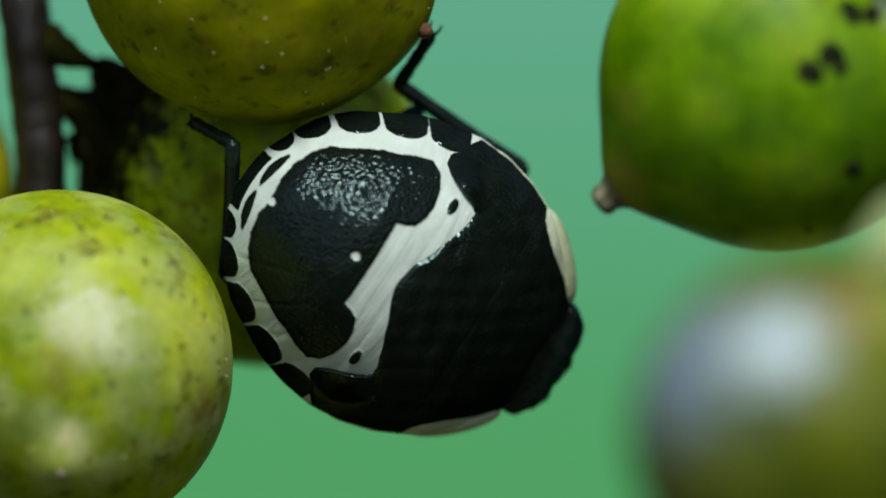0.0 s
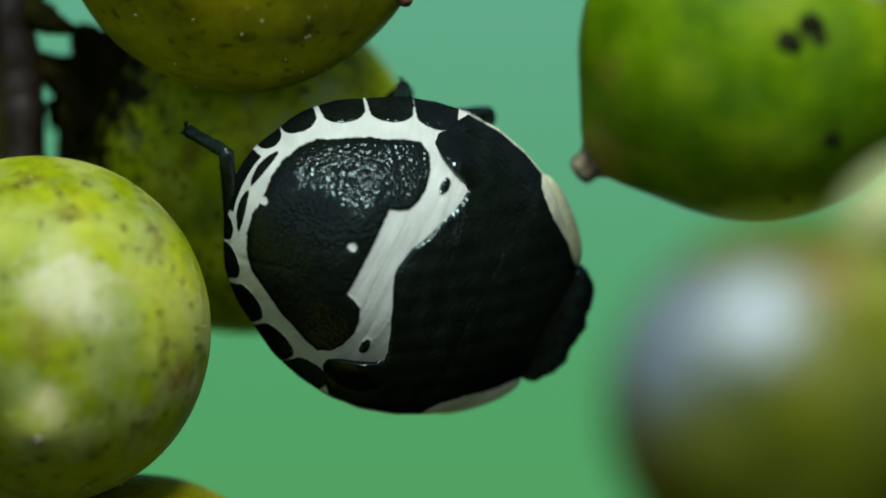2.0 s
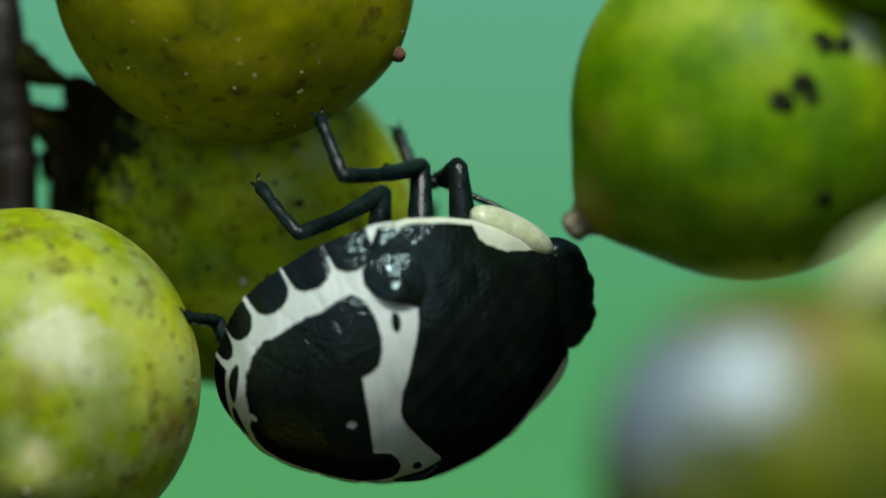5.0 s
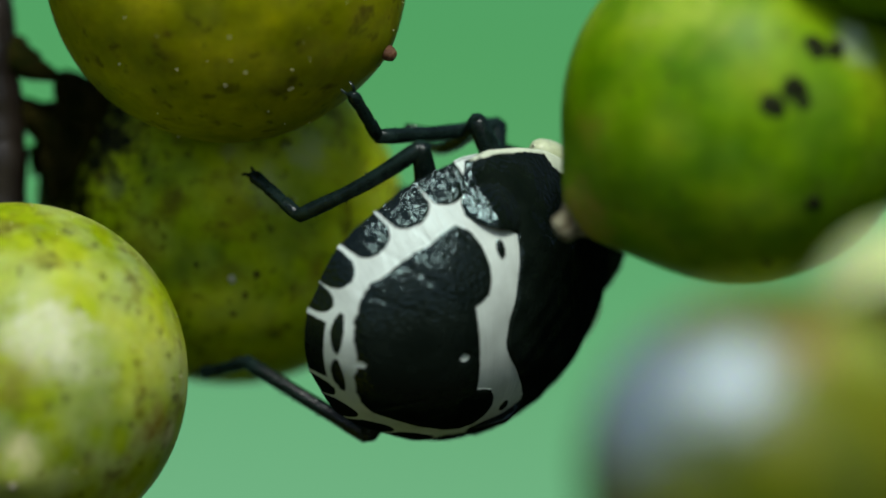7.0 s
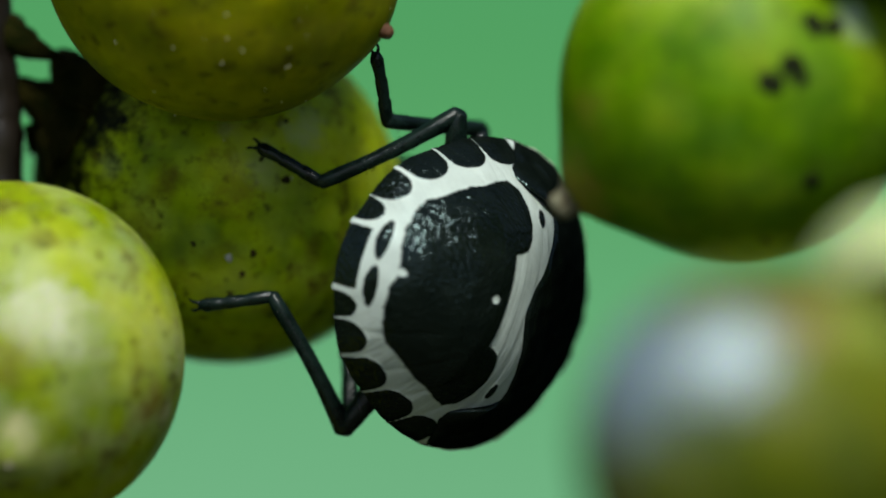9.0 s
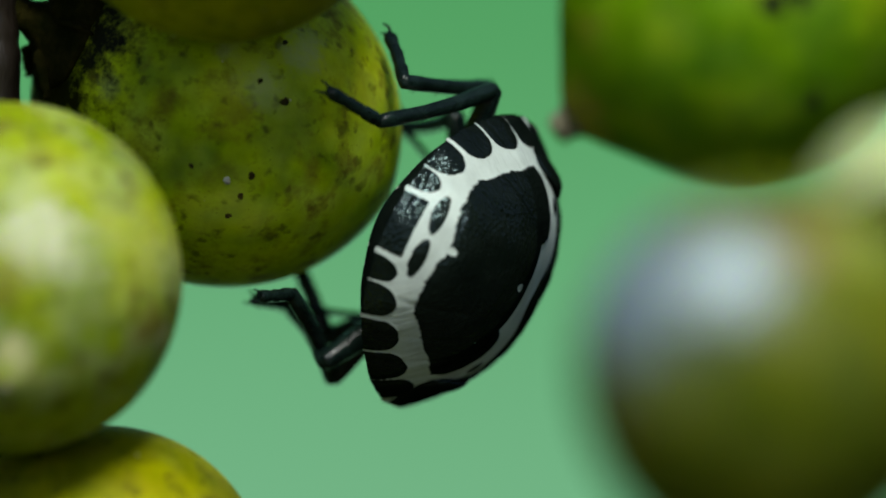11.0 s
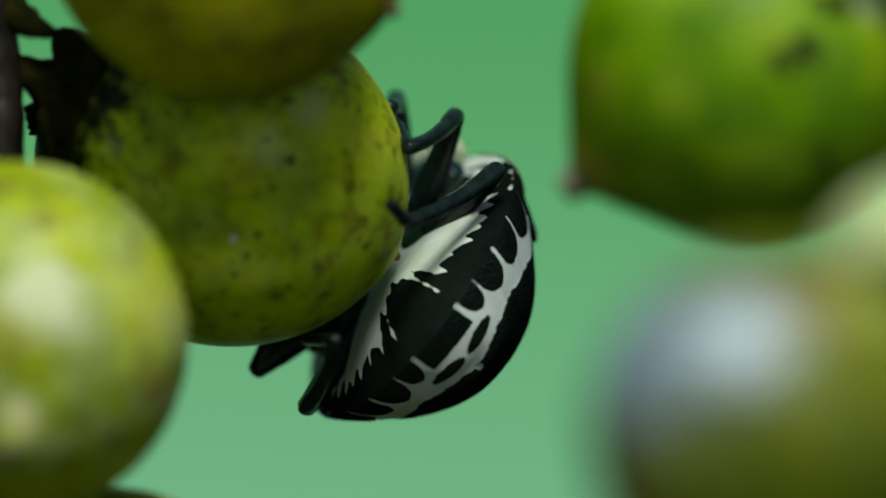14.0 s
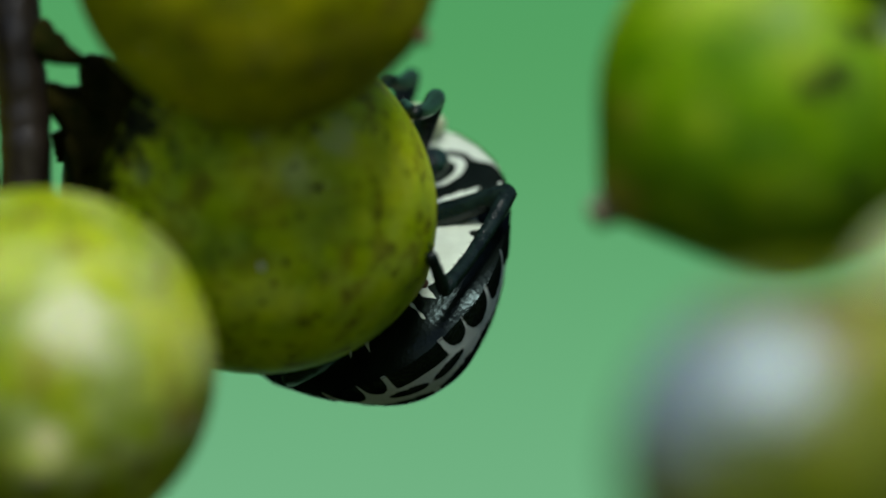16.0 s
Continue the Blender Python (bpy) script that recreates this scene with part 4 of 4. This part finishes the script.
# joints of each leg in the body's space: seconds, knee, ankle, toe
LEG_ROWS = {
    ('l', 'hind'): [
        (0, (0.73, 4.24, -2.61), (-0.02, 0.71, -5.29), (1.42, 1.93, -6.41)),
        (2, (0.73, 4.24, -2.61), (-0.02, 0.71, -5.29), (1.42, 1.93, -6.41)),
        (2.5, (1.68, 4.37, -2.20), (-1.77, 1.62, -1.34), (-2.44, 1.68, -3.43)),
        (3, (2.02, 4.08, -2.51), (-1.67, 2.15, -0.80), (-2.34, 2.25, -2.89)),
        (3.5, (3.02, 3.78, -2.46), (-0.98, 3.22, -0.46), (-2.19, 3.62, -2.25)),
        (4, (3.17, 3.01, -2.94), (-0.31, 3.80, -0.19), (-1.41, 4.58, -1.93)),
        (4.5, (3.04, 2.15, -3.32), (0.28, 4.04, -0.31), (-0.69, 4.85, -2.11)),
        (7, (0.98, 5.08, 0.50), (-1.74, 2.53, -2.03), (-1.98, 3.06, -4.15)),
        (7.5, (0.56, 5.00, 0.30), (-1.80, 2.02, -2.11), (-2.54, 2.85, -4.01)),
        (8, (-0.11, 4.73, 0.36), (-1.53, 1.81, -2.75), (-2.08, 2.39, -4.80)),
        (10.5, (1.41, 5.14, 0.04), (-1.64, 2.24, -1.53), (-3.60, 2.29, -2.54)),
        (11, (0.37, 4.93, 0.46), (-3.03, 2.45, -1.13), (-4.83, 2.51, -2.40)),
        (11.5, (0.45, 4.95, 0.47), (-3.29, 3.07, -1.21), (-5.14, 3.40, -2.35)),
        (12, (0.65, 5.02, 0.43), (-3.05, 3.26, -1.43), (-4.85, 3.72, -2.62)),
        (12.5, (0.95, 5.07, 0.55), (-2.43, 2.93, -1.52), (-3.95, 4.06, -2.64)),
        (13, (1.78, 5.14, 0.37), (-1.52, 2.90, -1.71), (-3.11, 3.81, -2.93)),
        (13.5, (0.26, 4.90, 0.24), (-3.04, 2.69, -1.87), (-4.88, 3.00, -3.03)),
        (14, (-0.32, 4.63, -0.04), (-3.34, 2.15, -2.28), (-4.99, 2.55, -3.67)),
        (14.5, (0.22, 4.86, -0.34), (-2.93, 2.64, -2.66), (-4.29, 3.06, -4.33)),
        (15, (0.54, 4.95, -0.47), (-2.88, 2.42, -1.95), (-3.95, 2.83, -3.83)),
        (15.5, (0.56, 5.00, -0.11), (-2.90, 2.30, -1.12), (-3.72, 2.81, -3.10)),
        (16, (0.15, 4.86, 0.12), (-3.21, 2.05, -0.91), (-3.88, 2.55, -2.94)),
    ],
    ('l', 'middle'): [
        (0, (4.30, 4.37, -1.87), (-0.19, 4.53, -2.11), (-0.45, 6.44, -1.05)),
        (0.5, (4.53, 4.41, -1.65), (0.03, 4.38, -1.49), (0.02, 6.57, -1.59)),
        (1, (4.57, 4.02, -2.17), (0.81, 3.50, 0.23), (1.14, 3.70, -1.93)),
        (1.5, (4.65, 3.91, -2.24), (1.05, 3.67, 0.45), (1.39, 4.50, -1.56)),
        (2, (3.27, 4.54, -1.96), (-0.04, 3.60, 0.94), (0.39, 4.39, -1.06)),
        (2.5, (3.60, 4.36, -2.16), (-0.09, 3.57, 0.29), (0.33, 4.39, -1.70)),
        (3, (4.04, 4.26, -2.16), (0.39, 4.13, 0.48), (0.92, 4.50, -1.62)),
        (3.5, (4.68, 4.58, -1.13), (0.95, 5.52, 1.20), (1.82, 5.49, -0.82)),
        (4, (4.57, 3.88, -2.33), (1.21, 5.63, 0.11), (0.97, 6.00, -2.04)),
        (4.5, (3.99, 3.47, -2.92), (1.53, 5.87, -0.02), (1.42, 6.64, -2.08)),
        (7, (5.52, 3.12, -2.24), (1.16, 4.23, -2.09), (0.11, 6.15, -1.85)),
        (7.5, (4.75, 4.20, -1.80), (0.26, 4.47, -1.67), (-1.23, 5.82, -0.77)),
        (8, (4.18, 4.46, -1.81), (-0.26, 4.51, -1.08), (-2.00, 5.58, -0.26)),
        (10.5, (2.03, 4.96, -0.38), (-2.18, 3.60, -1.19), (-1.48, 4.89, -2.83)),
        (11, (2.66, 5.08, -0.46), (-1.56, 3.91, -1.49), (-0.42, 5.08, -2.97)),
        (11.5, (1.75, 4.88, -0.26), (-2.58, 4.45, -1.40), (-1.43, 5.26, -3.10)),
        (12, (2.46, 5.02, -0.67), (-1.82, 4.55, -1.95), (-0.66, 5.21, -3.70)),
        (12.5, (2.33, 4.93, -0.92), (-1.82, 4.32, -2.55), (-0.35, 4.91, -4.08)),
        (13, (2.60, 5.08, -0.40), (-1.57, 4.66, -2.03), (0.42, 5.59, -2.12)),
        (13.5, (2.37, 4.92, -1.00), (-1.35, 4.23, -3.43), (0.82, 4.38, -3.76)),
        (14, (2.29, 4.83, -1.20), (-1.63, 3.74, -3.11), (0.57, 3.80, -3.10)),
        (14.5, (2.58, 4.85, -1.28), (-1.23, 4.07, -3.54), (0.93, 3.76, -3.25)),
        (15, (3.11, 4.74, -1.62), (-0.61, 4.15, -4.08), (1.45, 3.79, -3.41)),
        (15.5, (2.65, 4.69, -1.65), (-0.96, 4.32, -4.30), (1.03, 3.88, -3.48)),
        (16, (3.12, 4.51, -2.00), (-0.36, 4.28, -4.85), (1.53, 3.86, -3.80)),
    ],
    ('l', 'front'): [
        (0, (4.86, 3.82, -2.51), (4.10, 1.32, -4.98), (4.87, 0.81, -6.64)),
        (2.5, (4.86, 3.82, -2.51), (4.10, 1.32, -4.98), (4.87, 0.81, -6.64)),
        (3.5, (3.47, 4.23, -0.81), (3.04, 3.29, -4.26), (3.82, 3.36, -5.99)),
        (4, (4.98, 4.14, -1.51), (4.30, 2.39, -4.58), (4.25, 2.83, -6.42)),
        (4.5, (5.21, 3.90, -1.82), (4.22, 1.70, -4.48), (3.98, 2.73, -6.06)),
        (7, (3.98, 4.32, -0.99), (4.47, 2.02, -3.72), (4.82, 1.35, -5.46)),
        (7.5, (3.75, 4.09, -1.40), (4.55, 2.62, -4.58), (5.07, 2.35, -6.39)),
        (8, (3.42, 4.01, -1.31), (4.45, 2.93, -4.59), (5.10, 2.80, -6.37)),
        (10.5, (3.38, 3.98, -1.34), (5.90, 4.14, -3.91), (4.01, 4.30, -3.81)),
        (11, (3.14, 3.95, -1.17), (5.89, 3.17, -3.36), (4.04, 3.56, -3.50)),
        (11.5, (2.01, 3.09, -0.83), (4.61, 1.63, -2.85), (2.88, 2.38, -3.09)),
        (12, (1.51, 2.08, -0.77), (4.18, 1.95, -3.18), (2.39, 2.59, -3.31)),
        (12.5, (1.54, 2.07, -0.88), (4.80, 0.82, -1.76), (3.13, 1.49, -2.37)),
        (13, (2.41, 2.96, -1.73), (5.88, 2.17, -2.29), (4.47, 3.15, -3.12)),
        (13.5, (3.64, 3.62, -2.04), (7.23, 3.35, -2.12), (5.64, 3.95, -2.96)),
        (14, (5.59, 3.78, -1.83), (2.19, 3.89, -3.00), (3.86, 3.30, -2.32)),
        (14.5, (5.94, 3.81, -1.54), (3.08, 4.48, -3.63), (4.38, 3.49, -2.66)),
        (15, (6.16, 3.66, -1.58), (3.52, 3.99, -4.00), (4.73, 3.15, -2.80)),
        (15.5, (6.98, 3.49, -0.39), (4.43, 3.47, -2.94), (2.75, 3.34, -3.82)),
        (16, (6.76, 3.73, -0.21), (4.21, 3.48, -2.73), (2.62, 3.23, -3.74)),
    ],
    ('r', 'hind'): [
        (0, (-1.81, -2.85, -0.64), (-4.20, 0.63, 0.91), (-5.13, 0.43, -1.07)),
        (0.5, (-1.97, -2.43, -0.62), (-4.10, 1.03, 1.30), (-5.05, 0.94, -0.69)),
        (1, (-2.01, -2.47, -0.31), (-3.83, 1.08, 1.77), (-4.82, 0.94, -0.19)),
        (1.5, (-2.05, -2.37, -0.19), (-3.37, 1.26, 2.12), (-4.48, 1.30, 0.22)),
        (2, (-1.98, -2.43, -0.58), (-4.19, 0.65, 1.86), (-5.12, 0.53, -0.13)),
        (2.5, (1.31, -5.04, -1.14), (-2.35, -2.83, 0.25), (-4.15, -2.19, 1.34)),
        (3.5, (-0.95, -4.08, 0.39), (-2.79, -0.41, -1.46), (-4.29, 0.35, -0.04)),
        (4.5, (-1.70, -2.46, 1.21), (-2.86, 1.61, -0.31), (-3.84, 3.09, 0.99)),
        (7, (-1.01, -4.11, 0.29), (-2.61, -2.93, -3.74), (-3.03, -4.04, -5.60)),
        (7.5, (0.16, -4.69, -1.01), (-2.03, -3.12, -4.62), (-2.16, -3.96, -6.65)),
        (8, (1.06, -4.80, -1.40), (-1.78, -1.62, -2.82), (-2.58, -2.23, -4.78)),
        (10.5, (0.50, -4.98, -0.14), (-1.36, -2.07, -3.03), (-2.92, -3.16, -4.14)),
        (11, (3.13, -4.66, -0.97), (-1.01, -3.16, -1.90), (-3.13, -3.74, -2.02)),
        (11.5, (2.53, -5.03, -0.03), (-1.04, -2.54, -1.17), (-2.03, -4.29, -2.06)),
        (12, (1.92, -5.13, 0.24), (-0.66, -1.79, -1.32), (-2.80, -2.24, -1.57)),
        (12.5, (1.65, -5.13, 0.50), (-1.00, -1.95, -1.27), (-2.94, -2.56, -2.11)),
        (13, (-0.87, -4.23, 0.34), (-3.43, -1.04, -1.53), (-1.94, -2.49, -2.25)),
        (13.5, (-0.43, -4.56, 0.03), (-3.05, -1.38, -1.78), (-1.50, -2.93, -1.92)),
        (14, (-0.61, -4.44, -0.10), (-3.79, -1.82, -1.92), (-1.74, -2.63, -1.90)),
        (14.5, (-1.15, -3.96, -0.16), (-4.03, -1.10, -2.12), (-2.11, -2.12, -1.80)),
        (15, (-1.56, -3.46, 0.00), (-4.44, -0.97, -2.38), (-2.84, -2.30, -1.67)),
        (15.5, (-1.48, -3.56, 0.34), (-4.49, -2.07, -2.65), (-3.63, -3.74, -1.49)),
        (16, (-1.56, -3.46, 0.00), (-4.44, -0.97, -2.38), (-2.84, -2.30, -1.67)),
    ],
    ('r', 'middle'): [
        (0, (2.80, -4.31, -2.72), (2.51, -0.66, -5.33), (3.64, -2.10, -6.55)),
        (8, (2.80, -4.31, -2.72), (2.51, -0.66, -5.33), (3.64, -2.10, -6.55)),
        (10.5, (1.20, -4.46, -0.97), (3.70, -1.52, -3.29), (3.37, -2.98, -4.91)),
        (11, (1.03, -4.44, -0.70), (4.25, -3.22, -3.60), (2.11, -3.61, -3.91)),
        (11.5, (1.35, -4.59, -0.85), (4.91, -4.11, -3.57), (3.00, -5.18, -3.75)),
        (12, (0.38, -3.89, -0.69), (3.59, -3.88, -3.84), (1.50, -3.38, -3.37)),
        (12.5, (0.43, -3.99, -0.45), (4.47, -4.58, -2.34), (2.36, -3.94, -2.40)),
        (13, (0.09, -3.51, -0.72), (4.52, -3.97, -1.34), (2.42, -3.56, -1.87)),
        (13.5, (0.12, -3.55, -0.77), (4.52, -4.48, -0.82), (2.50, -4.13, -1.60)),
        (14.5, (4.29, -4.88, -1.08), (-0.02, -3.80, -1.76), (2.05, -4.08, -2.44)),
        (16, (4.29, -4.88, -1.08), (-0.02, -3.80, -1.76), (2.05, -4.08, -2.44)),
    ],
    ('r', 'front'): [
        (0, (4.86, -3.82, -2.51), (4.10, -1.32, -4.98), (4.87, -0.81, -6.64)),
        (16, (4.86, -3.82, -2.51), (4.10, -1.32, -4.98), (4.87, -0.81, -6.64)),
    ],
}



def motions():
    """All moving things."""
    # the backdrop slides up between the fifth and the seventh second, changing its tones
    walk(foliage, [(0.0, pose(0, 0, 0)), (4.5, pose(0, 0, 0.001)), (7.0, pose(0, 0, 0.027)), (16.0, pose(0, 0, 0.029))])
    walk(bug, [(t, pose(x * MM, y * MM, z * MM, rx, ry, rz)) for t, x, y, z, rx, ry, rz in BODY_ROWS])
    for (side, pair), rods in LEGS.items():
        sign = 1 if side == "l" else -1
        cx, cy, cz = COXA[pair]
        hip = Vector((cx, cy * sign, cz))
        rows = LEG_ROWS[side, pair]
        keyed = ([], [], [])
        for i in range(81):
            t = i * 0.2
            k = max(j for j in range(len(rows)) if rows[j][0] <= t + 1e-6)
            a, b = rows[k], rows[min(k + 1, len(rows) - 1)]
            u = 0 if b[0] == a[0] else (t - a[0]) / (b[0] - a[0])
            u = u * u * (3 - 2 * u)
            start = hip
            for rod, p, q, length in zip(keyed, a[1:], b[1:], LEG_LENGTHS[pair]):
                aim = Vector(p).lerp(Vector(q), u)
                ahead = (aim - start).normalized()
                wide = Vector((0, 0, 1)).cross(ahead).normalized()
                m = Matrix((ahead, wide, ahead.cross(wide))).transposed().to_4x4()
                rod.append((t, Matrix.Translation(start * MM) @ m))
                start = start + ahead * length
        for rod, path in zip(rods, keyed):
            walk(rod, path)


motions()
